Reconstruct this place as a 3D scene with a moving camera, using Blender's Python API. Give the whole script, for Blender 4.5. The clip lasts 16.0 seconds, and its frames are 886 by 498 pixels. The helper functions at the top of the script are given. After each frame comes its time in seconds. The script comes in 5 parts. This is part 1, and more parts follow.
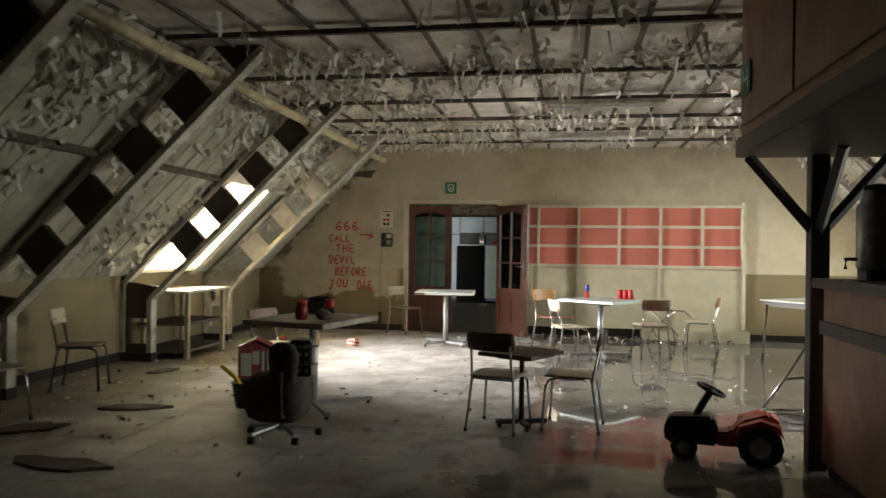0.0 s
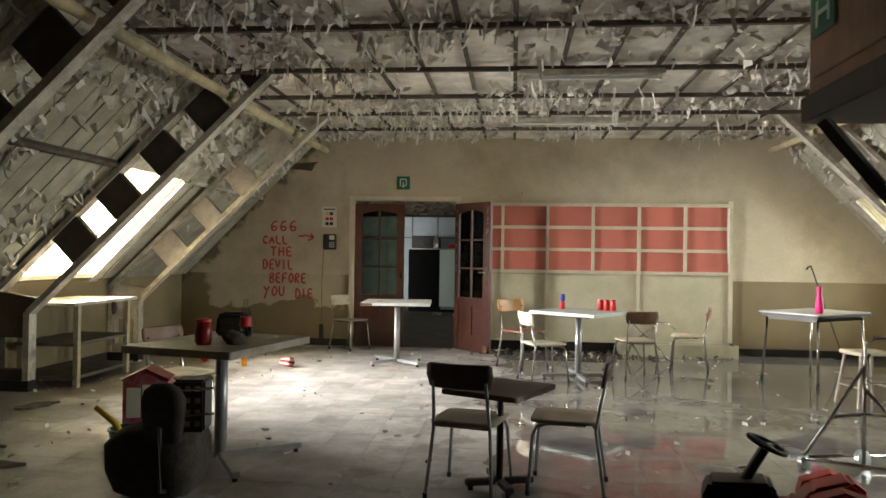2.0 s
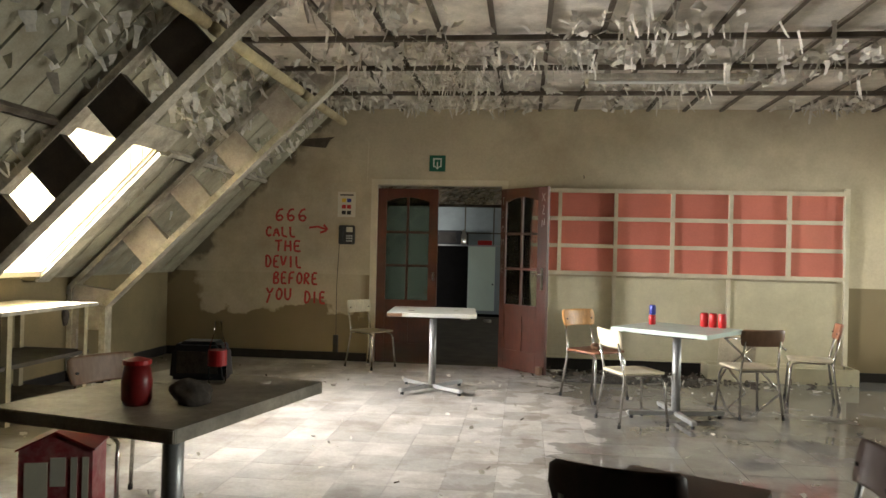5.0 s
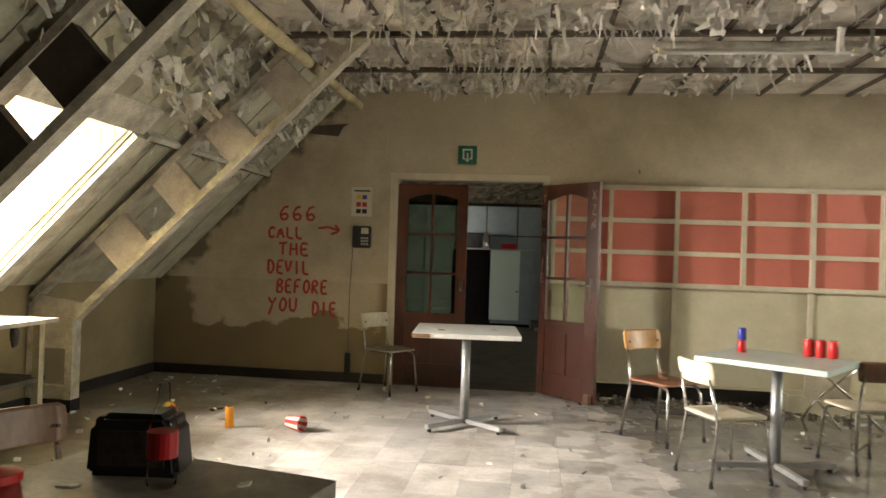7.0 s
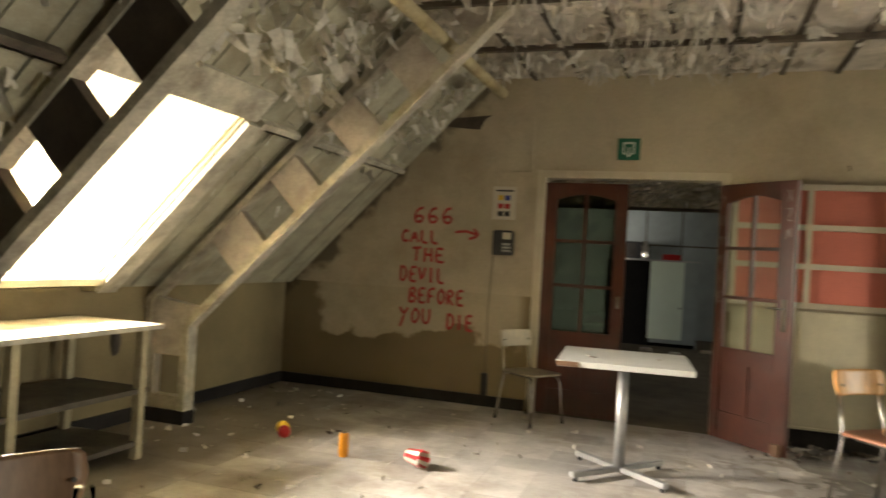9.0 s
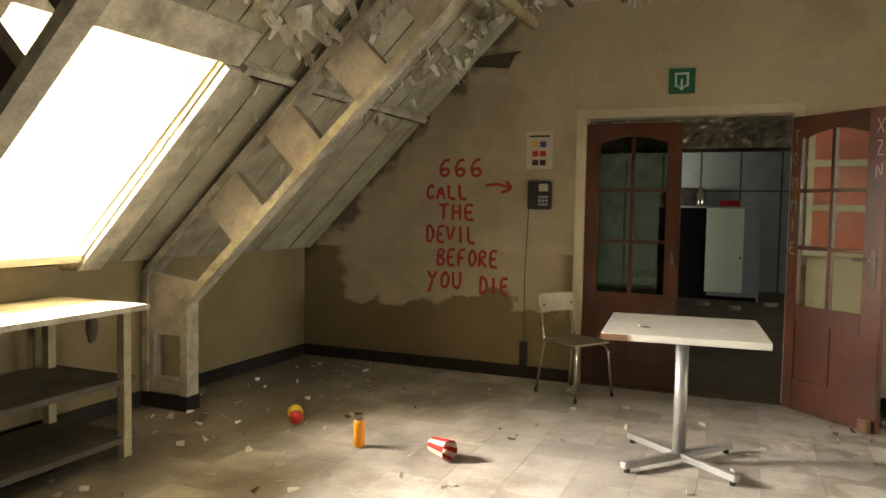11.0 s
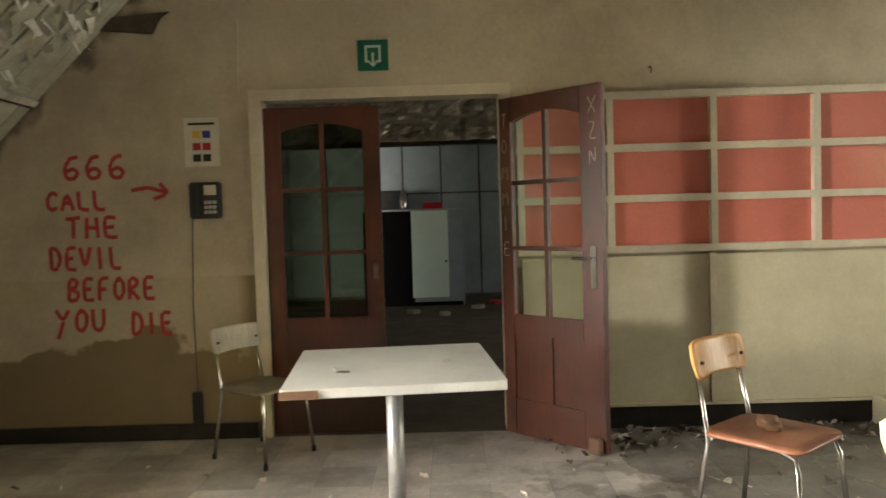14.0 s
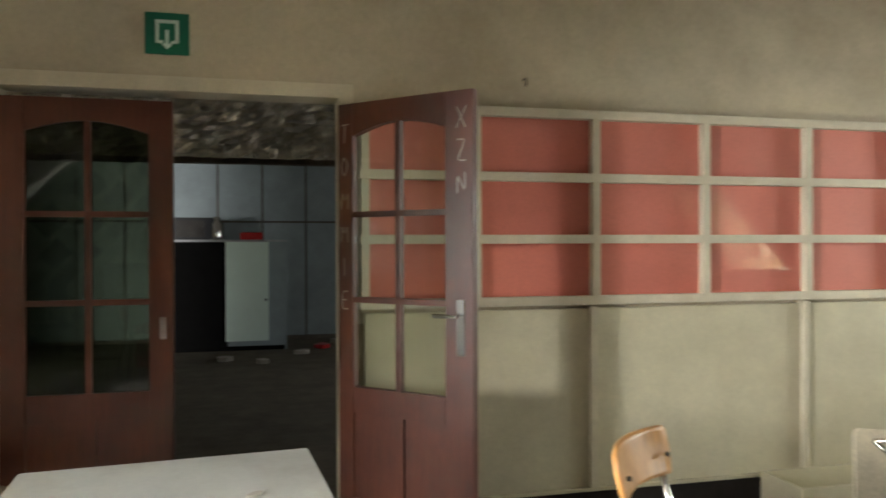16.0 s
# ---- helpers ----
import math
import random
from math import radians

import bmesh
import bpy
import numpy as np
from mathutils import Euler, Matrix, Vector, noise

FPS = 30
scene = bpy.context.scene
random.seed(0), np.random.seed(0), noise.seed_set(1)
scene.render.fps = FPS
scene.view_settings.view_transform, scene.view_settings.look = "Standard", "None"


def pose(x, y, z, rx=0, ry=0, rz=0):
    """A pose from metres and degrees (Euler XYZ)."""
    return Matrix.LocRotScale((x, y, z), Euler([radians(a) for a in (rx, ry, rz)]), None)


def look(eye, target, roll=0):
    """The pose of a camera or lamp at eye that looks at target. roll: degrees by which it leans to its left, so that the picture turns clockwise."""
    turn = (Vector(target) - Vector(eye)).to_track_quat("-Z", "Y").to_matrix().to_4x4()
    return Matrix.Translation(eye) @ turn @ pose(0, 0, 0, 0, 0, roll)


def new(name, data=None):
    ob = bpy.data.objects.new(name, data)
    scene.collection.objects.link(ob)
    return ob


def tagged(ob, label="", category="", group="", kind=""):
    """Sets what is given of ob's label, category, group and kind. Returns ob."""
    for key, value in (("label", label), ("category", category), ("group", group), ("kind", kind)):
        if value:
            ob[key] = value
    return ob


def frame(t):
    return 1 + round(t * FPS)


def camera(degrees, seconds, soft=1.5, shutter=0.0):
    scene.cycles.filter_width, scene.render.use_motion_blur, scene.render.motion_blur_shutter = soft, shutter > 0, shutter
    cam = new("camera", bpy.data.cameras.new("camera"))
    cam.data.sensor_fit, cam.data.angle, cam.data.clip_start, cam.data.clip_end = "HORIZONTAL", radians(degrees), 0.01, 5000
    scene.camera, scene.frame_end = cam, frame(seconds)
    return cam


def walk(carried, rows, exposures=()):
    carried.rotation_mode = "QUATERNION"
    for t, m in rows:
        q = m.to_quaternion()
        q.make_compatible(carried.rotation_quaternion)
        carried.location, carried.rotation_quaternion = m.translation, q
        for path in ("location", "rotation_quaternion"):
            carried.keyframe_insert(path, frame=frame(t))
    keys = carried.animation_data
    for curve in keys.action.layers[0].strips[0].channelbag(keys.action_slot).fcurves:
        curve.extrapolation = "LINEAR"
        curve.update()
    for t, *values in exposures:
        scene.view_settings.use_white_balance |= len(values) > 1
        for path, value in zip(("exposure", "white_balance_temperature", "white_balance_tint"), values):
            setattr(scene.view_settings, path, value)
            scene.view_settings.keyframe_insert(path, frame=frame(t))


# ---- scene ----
cam = camera(62.3, 16.0, shutter=0.5)
PATH = [
    (0, (1.923, -0.184, 1.346), (1.599, 1.79, 1.348), 0.7),
    (0.5, (1.844, 0.178, 1.328), (1.633, 2.166, 1.332), 0.3),
    (1, (1.782, 0.555, 1.337), (1.637, 2.549, 1.341), 0.4),
    (1.5, (1.765, 0.92, 1.341), (1.599, 2.913, 1.365), 0.7),
    (2, (1.682, 1.251, 1.322), (1.491, 3.242, 1.34), 0.8),
    (2.5, (1.604, 1.605, 1.332), (1.412, 3.596, 1.352), 0.6),
    (3, (1.532, 1.947, 1.321), (1.321, 3.935, 1.335), 0.3),
    (3.5, (1.467, 2.256, 1.336), (1.217, 4.24, 1.353), 0.2),
    (4, (1.36, 2.548, 1.307), (1.108, 4.532, 1.321), 0.7),
    (6.5, (0.853, 4.021, 1.34), (0.66, 6.012, 1.348), 1.9),
    (7, (0.794, 4.305, 1.349), (0.547, 6.289, 1.363), 1.9),
    (7.5, (0.795, 4.596, 1.335), (0.473, 6.57, 1.36), 2.7),
    (8, (0.715, 4.845, 1.325), (0.388, 6.818, 1.368), 3.7),
    (8.5, (0.681, 5.054, 1.319), (0.296, 7.015, 1.375), 3.7),
    (9, (0.68, 5.204, 1.357), (0.03, 7.096, 1.373), 3.3),
    (9.2, (0.7, 5.27, 1.385), (-0.035, 7.13, 1.388), 3.1),
    (11.3, (0.565, 6.007, 1.38), (-0.205, 7.843, 1.265), 0.8),
    (11.5, (0.552, 6.067, 1.395), (-0.227, 7.905, 1.281), 0.7),
    (12, (0.566, 6.225, 1.392), (-0.218, 8.06, 1.286), 0.7),
    (12.5, (0.581, 6.403, 1.386), (-0.102, 8.28, 1.287), 0.5),
    (13, (0.571, 6.641, 1.362), (0.118, 8.576, 1.257), 0.4),
    (13.5, (0.543, 6.875, 1.361), (0.362, 8.865, 1.264), 0.4),
    (14, (0.521, 7.129, 1.35), (0.508, 9.127, 1.264), -1.7),
    (14.5, (0.532, 7.399, 1.408), (0.61, 9.396, 1.331), -2.7),
    (15, (0.541, 7.659, 1.399), (0.769, 9.645, 1.35), -2.0),
    (15.5, (0.542, 7.942, 1.391), (1.009, 9.887, 1.378), -1.0),
    (15.8, (0.54, 8.085, 1.413), (1.067, 10.014, 1.401), -0.3),
    (16, (0.539, 8.178, 1.399), (1.0, 10.124, 1.39), -0.2),
]
EXPOSURE = [(0.0, 2.55, 6200, 12), (3.5, 2.48, 6200, 12), (7.0, 2.4, 6850, 13), (12.0, 2.42, 7500, 13), (13.5, 2.45, 7100, 12), (15.0, 2.45, 6250, 11), (16.0, 2.45, 6150, 11)]
walk(cam, [(t, look(eye, target, roll)) for t, eye, target, roll in PATH], EXPOSURE)

# ---- world and light ----
SKY_STRENGTH, WEST_POWER, EAST_POWER, FAR_ROOM_POWER = 0.1, 800.0, 50.0, 5.5
world = bpy.data.worlds.new("sky")
scene.world = world
world.use_nodes = True
wn, wl = world.node_tree.nodes, world.node_tree.links
sky = wn.new("ShaderNodeTexSky")
sky.sky_type, sky.sun_disc = "NISHITA", False
sky.sun_elevation, sky.sun_rotation = radians(20), radians(270)
wl.new(sky.outputs[0], wn["Background"].inputs[0])
wn["Background"].inputs[1].default_value = SKY_STRENGTH
sun = new("sun", bpy.data.lights.new("sun", "SUN"))
sun.data.energy, sun.data.angle, sun.data.color = 1.0, radians(20), (1, 0.97, 0.94)
sun.matrix_world = look((-20, 5.6, 8.0), (0, 8.95, 0.4))


def window_light(name, m, w, h, power, colour):
    lamp = new(name, bpy.data.lights.new(name, "AREA"))
    lamp.data.shape, lamp.data.size, lamp.data.size_y = "RECTANGLE", w, h
    lamp.data.energy, lamp.data.color = power, colour
    lamp.matrix_world = m
    return lamp


MID = 2.05                      # middle of the room, which is the same on both sides
# the sky as each sash window gives it, just outside the panes
window_light("sky_light_west", look((-4.75, 8.455, 1.88), (-2.75, 8.455, 1.25)), 1.9, 1.65, WEST_POWER, (1.0, 0.97, 0.92))
for y in (6.345, 10.525):
    window_light("sky_light_east", look((2 * MID + 4.02, y, 1.62), (2 * MID + 2.02, y, 1.3)), 1.1, 1.0, EAST_POWER, (0.96, 1.0, 0.9))
# added lamp in an unseen opening, brightens the cabinet and cupboards beyond the door
window_light("added_light_far_room", look((4.42, 15.0, 1.55), (0.3, 18.0, 0.8)), 1.2, 1.0, FAR_ROOM_POWER, (1.0, 0.99, 0.93))


# ---- materials ----
def material(name, colour, rough=0.7, metal=0.0, var=0.25, scale=6.0, dirt=0.0, dirt_colour=(0.05, 0.04, 0.03), bump=0.15, fine=60.0,
             coat=0.0, random_tone=0.0, spec=0.4):
    m = bpy.data.materials.new(name)
    m.use_nodes = True
    n, l = m.node_tree.nodes, m.node_tree.links
    b = n["Principled BSDF"]
    geo = n.new("ShaderNodeNewGeometry")
    big, small = n.new("ShaderNodeTexNoise"), n.new("ShaderNodeTexNoise")
    for t, sc, det in ((big, scale, 6), (small, fine, 4)):
        t.inputs["Scale"].default_value, t.inputs["Detail"].default_value = sc, det
        t.inputs["Roughness"].default_value = 0.65
        l.new(geo.outputs["Position"], t.inputs["Vector"])
    ramp = n.new("ShaderNodeMapRange")
    ramp.inputs[1].default_value, ramp.inputs[2].default_value = 0.3, 0.7
    ramp.inputs[3].default_value, ramp.inputs[4].default_value = 1 - var, 1 + var * 0.6
    l.new(big.outputs["Fac"], ramp.inputs[0])
    fr = n.new("ShaderNodeMapRange")
    fr.inputs[1].default_value, fr.inputs[2].default_value = 0.3, 0.7
    fr.inputs[3].default_value, fr.inputs[4].default_value = 1 - var * 0.5, 1 + var * 0.3
    l.new(small.outputs["Fac"], fr.inputs[0])
    mul = n.new("ShaderNodeMath"); mul.operation = "MULTIPLY"
    l.new(ramp.outputs[0], mul.inputs[0]); l.new(fr.outputs[0], mul.inputs[1])
    last = mul.outputs[0]
    if random_tone:
        info = n.new("ShaderNodeObjectInfo")
        rr = n.new("ShaderNodeMapRange")
        rr.inputs[3].default_value, rr.inputs[4].default_value = 1 - random_tone, 1 + random_tone
        l.new(info.outputs["Random"], rr.inputs[0])
        m2 = n.new("ShaderNodeMath"); m2.operation = "MULTIPLY"
        l.new(last, m2.inputs[0]); l.new(rr.outputs[0], m2.inputs[1])
        last = m2.outputs[0]
    mix = n.new("ShaderNodeVectorMath"); mix.operation = "SCALE"
    mix.inputs[0].default_value = colour
    l.new(last, mix.inputs["Scale"])
    out = mix.outputs[0]
    if dirt:
        dn = n.new("ShaderNodeTexNoise")
        dn.inputs["Scale"].default_value, dn.inputs["Detail"].default_value = scale * 0.45, 9
        dn.inputs["Roughness"].default_value = 0.7
        l.new(geo.outputs["Position"], dn.inputs["Vector"])
        dr = n.new("ShaderNodeMapRange")
        dr.inputs[1].default_value, dr.inputs[2].default_value, dr.inputs[4].default_value = 0.47, 0.66, dirt
        l.new(dn.outputs["Fac"], dr.inputs[0])
        mc = n.new("ShaderNodeMix"); mc.data_type = "RGBA"
        mc.inputs["B"].default_value = (*dirt_colour, 1)
        l.new(dr.outputs[0], mc.inputs["Factor"]); l.new(out, mc.inputs["A"])
        out = mc.outputs["Result"]
    l.new(out, b.inputs["Base Color"])
    b.inputs["Roughness"].default_value, b.inputs["Metallic"].default_value = rough, metal
    b.inputs["Specular IOR Level"].default_value = spec
    b.inputs["Coat Weight"].default_value, b.inputs["Coat Roughness"].default_value = coat, 0.04
    if bump:
        bp = n.new("ShaderNodeBump")
        bp.inputs["Strength"].default_value, bp.inputs["Distance"].default_value = bump, 0.01
        l.new(small.outputs["Fac"], bp.inputs["Height"]); l.new(bp.outputs[0], b.inputs["Normal"])
    return m


def glass_material(name, colour=(1, 1, 1), rough=0.02, ior=1.45):
    m = bpy.data.materials.new(name)
    m.use_nodes = True
    n, l = m.node_tree.nodes, m.node_tree.links
    n.remove(n["Principled BSDF"])
    tr, gl, fr, mx = (n.new("ShaderNode" + k) for k in ("BsdfTransparent", "BsdfGlossy", "Fresnel", "MixShader"))
    tr.inputs[0].default_value = (*colour, 1)
    gl.inputs["Roughness"].default_value = rough
    fr.inputs[0].default_value = ior
    l.new(fr.outputs[0], mx.inputs[0]); l.new(tr.outputs[0], mx.inputs[1]); l.new(gl.outputs[0], mx.inputs[2])
    l.new(mx.outputs[0], n["Material Output"].inputs[0])
    return m


def nodes_of(m):
    return m.node_tree.nodes, m.node_tree.links, m.node_tree.nodes["Principled BSDF"]


def math_node(n, l, op, a, b=None, clamp=False):
    q = n.new("ShaderNodeMath"); q.operation = op; q.use_clamp = clamp
    for i, v in enumerate((a, b)):
        if v is None:
            continue
        if isinstance(v, (int, float)):
            q.inputs[i].default_value = v
        else:
            l.new(v, q.inputs[i])
    return q.outputs[0]


def mix_colour(n, l, fac, a, b):
    q = n.new("ShaderNodeMix"); q.data_type = "RGBA"
    l.new(fac, q.inputs["Factor"])
    for k, v in (("A", a), ("B", b)):
        if isinstance(v, tuple):
            q.inputs[k].default_value = (*v, 1)
        else:
            l.new(v, q.inputs[k])
    return q.outputs["Result"]


def wall_material(name, patch):
    """Cream paint above, ochre dado below 1.03 m; where patch is set, the dado has flaked off to pale plaster."""
    m = material(name, (0.52, 0.45, 0.32), 0.75, var=0.14, scale=1.6, dirt=0.5, dirt_colour=(0.26, 0.2, 0.13), bump=0.12, fine=35)
    n, l, b = nodes_of(m)
    upper = b.inputs["Base Color"].links[0].from_socket
    geo = n.new("ShaderNodeNewGeometry")
    sep = n.new("ShaderNodeSeparateXYZ"); l.new(geo.outputs["Position"], sep.inputs[0])
    nz = n.new("ShaderNodeTexNoise"); nz.inputs["Scale"].default_value, nz.inputs["Detail"].default_value = 2.6, 8
    l.new(geo.outputs["Position"], nz.inputs["Vector"])
    stain = n.new("ShaderNodeTexNoise"); stain.inputs["Scale"].default_value, stain.inputs["Detail"].default_value = 3.5, 7
    l.new(geo.outputs["Position"], stain.inputs["Vector"])
    ochre = mix_colour(n, l, stain.outputs["Fac"], (0.24, 0.185, 0.1), (0.19, 0.145, 0.08))
    low = math_node(n, l, "MULTIPLY", math_node(n, l, "SUBTRACT", 1.03, sep.outputs["Z"]), 120, True)
    if patch:
        # plaster shows from about 0.55 m up, between the corner and the door frame
        edge = math_node(n, l, "ADD", sep.outputs["Z"], math_node(n, l, "MULTIPLY", math_node(n, l, "SUBTRACT", nz.outputs["Fac"], 0.5), 0.85))
        bare = math_node(n, l, "MULTIPLY", math_node(n, l, "SUBTRACT", edge, 0.6), 30, True)
        bare = math_node(n, l, "MULTIPLY", bare, math_node(n, l, "MULTIPLY", math_node(n, l, "ADD", math_node(n, l, "ADD", sep.outputs["X"], math_node(n, l, "MULTIPLY", stain.outputs["Fac"], 0.9)), 2.35), 9, True))
        bare = math_node(n, l, "MULTIPLY", bare, math_node(n, l, "MULTIPLY", math_node(n, l, "SUBTRACT", -0.72, sep.outputs["X"]), 12, True))
        low = math_node(n, l, "MULTIPLY", low, math_node(n, l, "SUBTRACT", 1.0, math_node(n, l, "MULTIPLY", bare, 0.85)))
    last = mix_colour(n, l, low, upper, ochre)
    if patch:
        # black mould along the roof slope
        gap = math_node(n, l, "SUBTRACT", math_node(n, l, "ADD", sep.outputs["X"], 4.14), sep.outputs["Z"])
        mould = math_node(n, l, "MULTIPLY", math_node(n, l, "SUBTRACT", math_node(n, l, "ADD", math_node(n, l, "MULTIPLY", stain.outputs["Fac"], 0.85), -0.3), gap), 9, True)
        last = mix_colour(n, l, math_node(n, l, "MULTIPLY", mould, 0.8), last, (0.075, 0.06, 0.04))
    l.new(last, b.inputs["Base Color"])
    return m


def floor_material(name):
    """Dusty vinyl tiles; the side of the bar stands under water."""
    m = material(name, (0.475, 0.45, 0.415), 0.6, var=0.25, scale=3.2, dirt=0.6, dirt_colour=(0.17, 0.13, 0.09), bump=0.1, fine=45, random_tone=0.2)
    n, l, b = nodes_of(m)
    dry = b.inputs["Base Color"].links[0].from_socket
    geo = n.new("ShaderNodeNewGeometry")
    sep = n.new("ShaderNodeSeparateXYZ"); l.new(geo.outputs["Position"], sep.inputs[0])
    nz = n.new("ShaderNodeTexNoise"); nz.inputs["Scale"].default_value, nz.inputs["Detail"].default_value = 1.1, 7
    l.new(geo.outputs["Position"], nz.inputs["Vector"])
    e = math_node(n, l, "ADD", sep.outputs["X"], math_node(n, l, "MULTIPLY", math_node(n, l, "SUBTRACT", nz.outputs["Fac"], 0.5), 2.2))
    wet = math_node(n, l, "MULTIPLY", math_node(n, l, "SUBTRACT", e, 1.45), 7, True)
    wet = math_node(n, l, "MULTIPLY", wet, math_node(n, l, "MULTIPLY", math_node(n, l, "SUBTRACT", 12.0, sep.outputs["Y"]), 5, True))
    pool = n.new("ShaderNodeTexNoise"); pool.inputs["Scale"].default_value, pool.inputs["Detail"].default_value = 1.4, 5
    l.new(geo.outputs["Position"], pool.inputs["Vector"])
    dark = n.new("ShaderNodeVectorMath"); dark.operation = "SCALE"; dark.inputs["Scale"].default_value = 0.5
    l.new(dry, dark.inputs[0])
    # trodden brown grime along the west knee wall, and damp blotches beside the water
    grime = math_node(n, l, "MULTIPLY", math_node(n, l, "SUBTRACT", math_node(n, l, "MULTIPLY", math_node(n, l, "SUBTRACT", nz.outputs["Fac"], 0.5), 4.0), math_node(n, l, "ADD", sep.outputs["X"], 1.3)), 1.1, True)
    dry = mix_colour(n, l, math_node(n, l, "MULTIPLY", grime, 0.7), dry, (0.11, 0.085, 0.055))
    spot = n.new("ShaderNodeTexNoise"); spot.inputs["Scale"].default_value, spot.inputs["Detail"].default_value = 3.6, 5
    l.new(geo.outputs["Position"], spot.inputs["Vector"])
    near_water = math_node(n, l, "MULTIPLY", math_node(n, l, "SUBTRACT", e, 0.2), 0.9, True)
    damp = math_node(n, l, "MULTIPLY", near_water, math_node(n, l, "MULTIPLY", math_node(n, l, "SUBTRACT", spot.outputs["Fac"], 0.53), 22, True))
    dry = mix_colour(n, l, math_node(n, l, "MULTIPLY", damp, 0.6), dry, (0.17, 0.14, 0.1))
    l.new(mix_colour(n, l, wet, dry, dark.outputs[0]), b.inputs["Base Color"])
    slick = math_node(n, l, "MULTIPLY", wet, math_node(n, l, "MULTIPLY", math_node(n, l, "SUBTRACT", pool.outputs["Fac"], 0.3), 9, True))
    l.new(math_node(n, l, "SUBTRACT", 0.62, math_node(n, l, "MULTIPLY", slick, 0.585)), b.inputs["Roughness"])
    for node in n:
        if node.type == "BUMP":
            l.new(math_node(n, l, "SUBTRACT", 0.1, math_node(n, l, "MULTIPLY", slick, 0.099)), node.inputs["Strength"])
    return m


def wood_material(name, colour, rough=0.5, var=0.35, stretch=(1, 1, 12), coat=0.0, dirt=0.2):
    m = material(name, colour, rough, var=var, scale=3, dirt=dirt, bump=0.08, fine=14, coat=coat, random_tone=0.08)
    n, l, b = nodes_of(m)
    mp = n.new("ShaderNodeMapping"); mp.inputs["Scale"].default_value = [4.0 / s for s in stretch]
    tc = n.new("ShaderNodeTexCoord"); l.new(tc.outputs["Object"], mp.inputs[0])
    for node in n:
        if node.type == "TEX_NOISE" and abs(node.inputs["Scale"].default_value - 14) < 0.1:
            l.new(mp.outputs[0], node.inputs["Vector"])
    return m


M_WALL = wall_material("painted plaster", False)
M_WALL_END = wall_material("flaking painted plaster", True)
M_FLOOR = floor_material("dusty vinyl tile")
M_GROUT = material("tile bed", (0.16, 0.14, 0.11), 0.8)
M_KNEE = material("ochre wall paint", (0.23, 0.18, 0.095), 0.75, scale=1.5, dirt=0.4, dirt_colour=(0.16, 0.12, 0.06))
M_SKIRT = material("black skirting", (0.025, 0.022, 0.02), 0.5, dirt=0.15, dirt_colour=(0.06, 0.05, 0.04), spec=0.15)
M_LINING = material("flaking lining board", (0.38, 0.355, 0.265), 0.85, var=0.25, scale=5, dirt=0.55, dirt_colour=(0.2, 0.16, 0.1), bump=0.3, random_tone=0.14)
M_CEIL = material("flaking ceiling board", (0.72, 0.67, 0.59), 0.9, var=0.3, scale=4, dirt=0.55, dirt_colour=(0.26, 0.21, 0.15), bump=0.4)
M_BATTEN = material("dark batten", (0.09, 0.07, 0.05), 0.8, var=0.4, scale=8, dirt=0.4, dirt_colour=(0.25, 0.22, 0.17))
M_FLAKE = material("paint flake", (0.62, 0.58, 0.5), 0.85, var=0.3, scale=7, dirt=0.4, dirt_colour=(0.2, 0.17, 0.12))
M_CHORD = material("weathered white timber", (0.5, 0.46, 0.37), 0.75, var=0.35, scale=7, dirt=0.7, dirt_colour=(0.15, 0.12, 0.09))
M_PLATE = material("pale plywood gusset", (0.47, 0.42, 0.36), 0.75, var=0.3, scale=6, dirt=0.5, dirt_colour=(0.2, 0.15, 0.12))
# much darker gusset tone, for every truss but the one at y = 9.75
M_DARKPLATE = material("dark brown gusset", (0.06, 0.045, 0.032), 0.8, var=0.3, scale=6)
M_POLE = material("yellowed pole", (0.5, 0.42, 0.25), 0.6, scale=8, dirt=0.6, dirt_colour=(0.2, 0.13, 0.06))
M_CREAM = material("cream woodwork", (0.58, 0.53, 0.37), 0.5, var=0.12, scale=3, dirt=0.35, dirt_colour=(0.35, 0.3, 0.2), bump=0.05)
M_RAIL = material("cream glazing bar", (0.62, 0.56, 0.42), 0.5, var=0.12, scale=5, dirt=0.3, dirt_colour=(0.35, 0.3, 0.2), bump=0.05)
M_PINK = material("pink backing", (0.62, 0.19, 0.135), 0.6, var=0.12, scale=1.5, bump=0.04, coat=1.0, random_tone=0.07)
M_MAHOGANY = wood_material("red-brown varnish", (0.1, 0.027, 0.013), 0.45, coat=0.06, dirt=0.6)
M_PINK.node_tree.nodes["Principled BSDF"].inputs["Coat Roughness"].default_value = 0.006
M_GLASS = glass_material("pane", (0.34, 0.37, 0.31))
M_CLEAR = glass_material("bottle glass", (0.93, 0.95, 0.93), 0.05, 1.12)
M_GREENGLASS = glass_material("green glass", (0.25, 0.7, 0.2))
M_DOORGLASS = glass_material("clear door pane", (0.93, 0.95, 0.92))
M_CLOUDY = material("cloudy plastic", (0.4, 0.4, 0.37), 0.25, var=0.3, scale=14, bump=0.1)
M_WINPANE = glass_material("window pane", (0.97, 0.98, 0.97))
M_CHROME = material("chromed steel", (0.62, 0.6, 0.56), 0.25, 1.0, var=0.3, scale=14, dirt=0.35, dirt_colour=(0.2, 0.15, 0.1), bump=0.03)
M_STEEL = material("grey painted steel", (0.4, 0.4, 0.39), 0.4, 0.6, var=0.2, scale=10, bump=0.03)
M_BLACK = material("black plastic", (0.014, 0.014, 0.015), 0.45, bump=0.05)
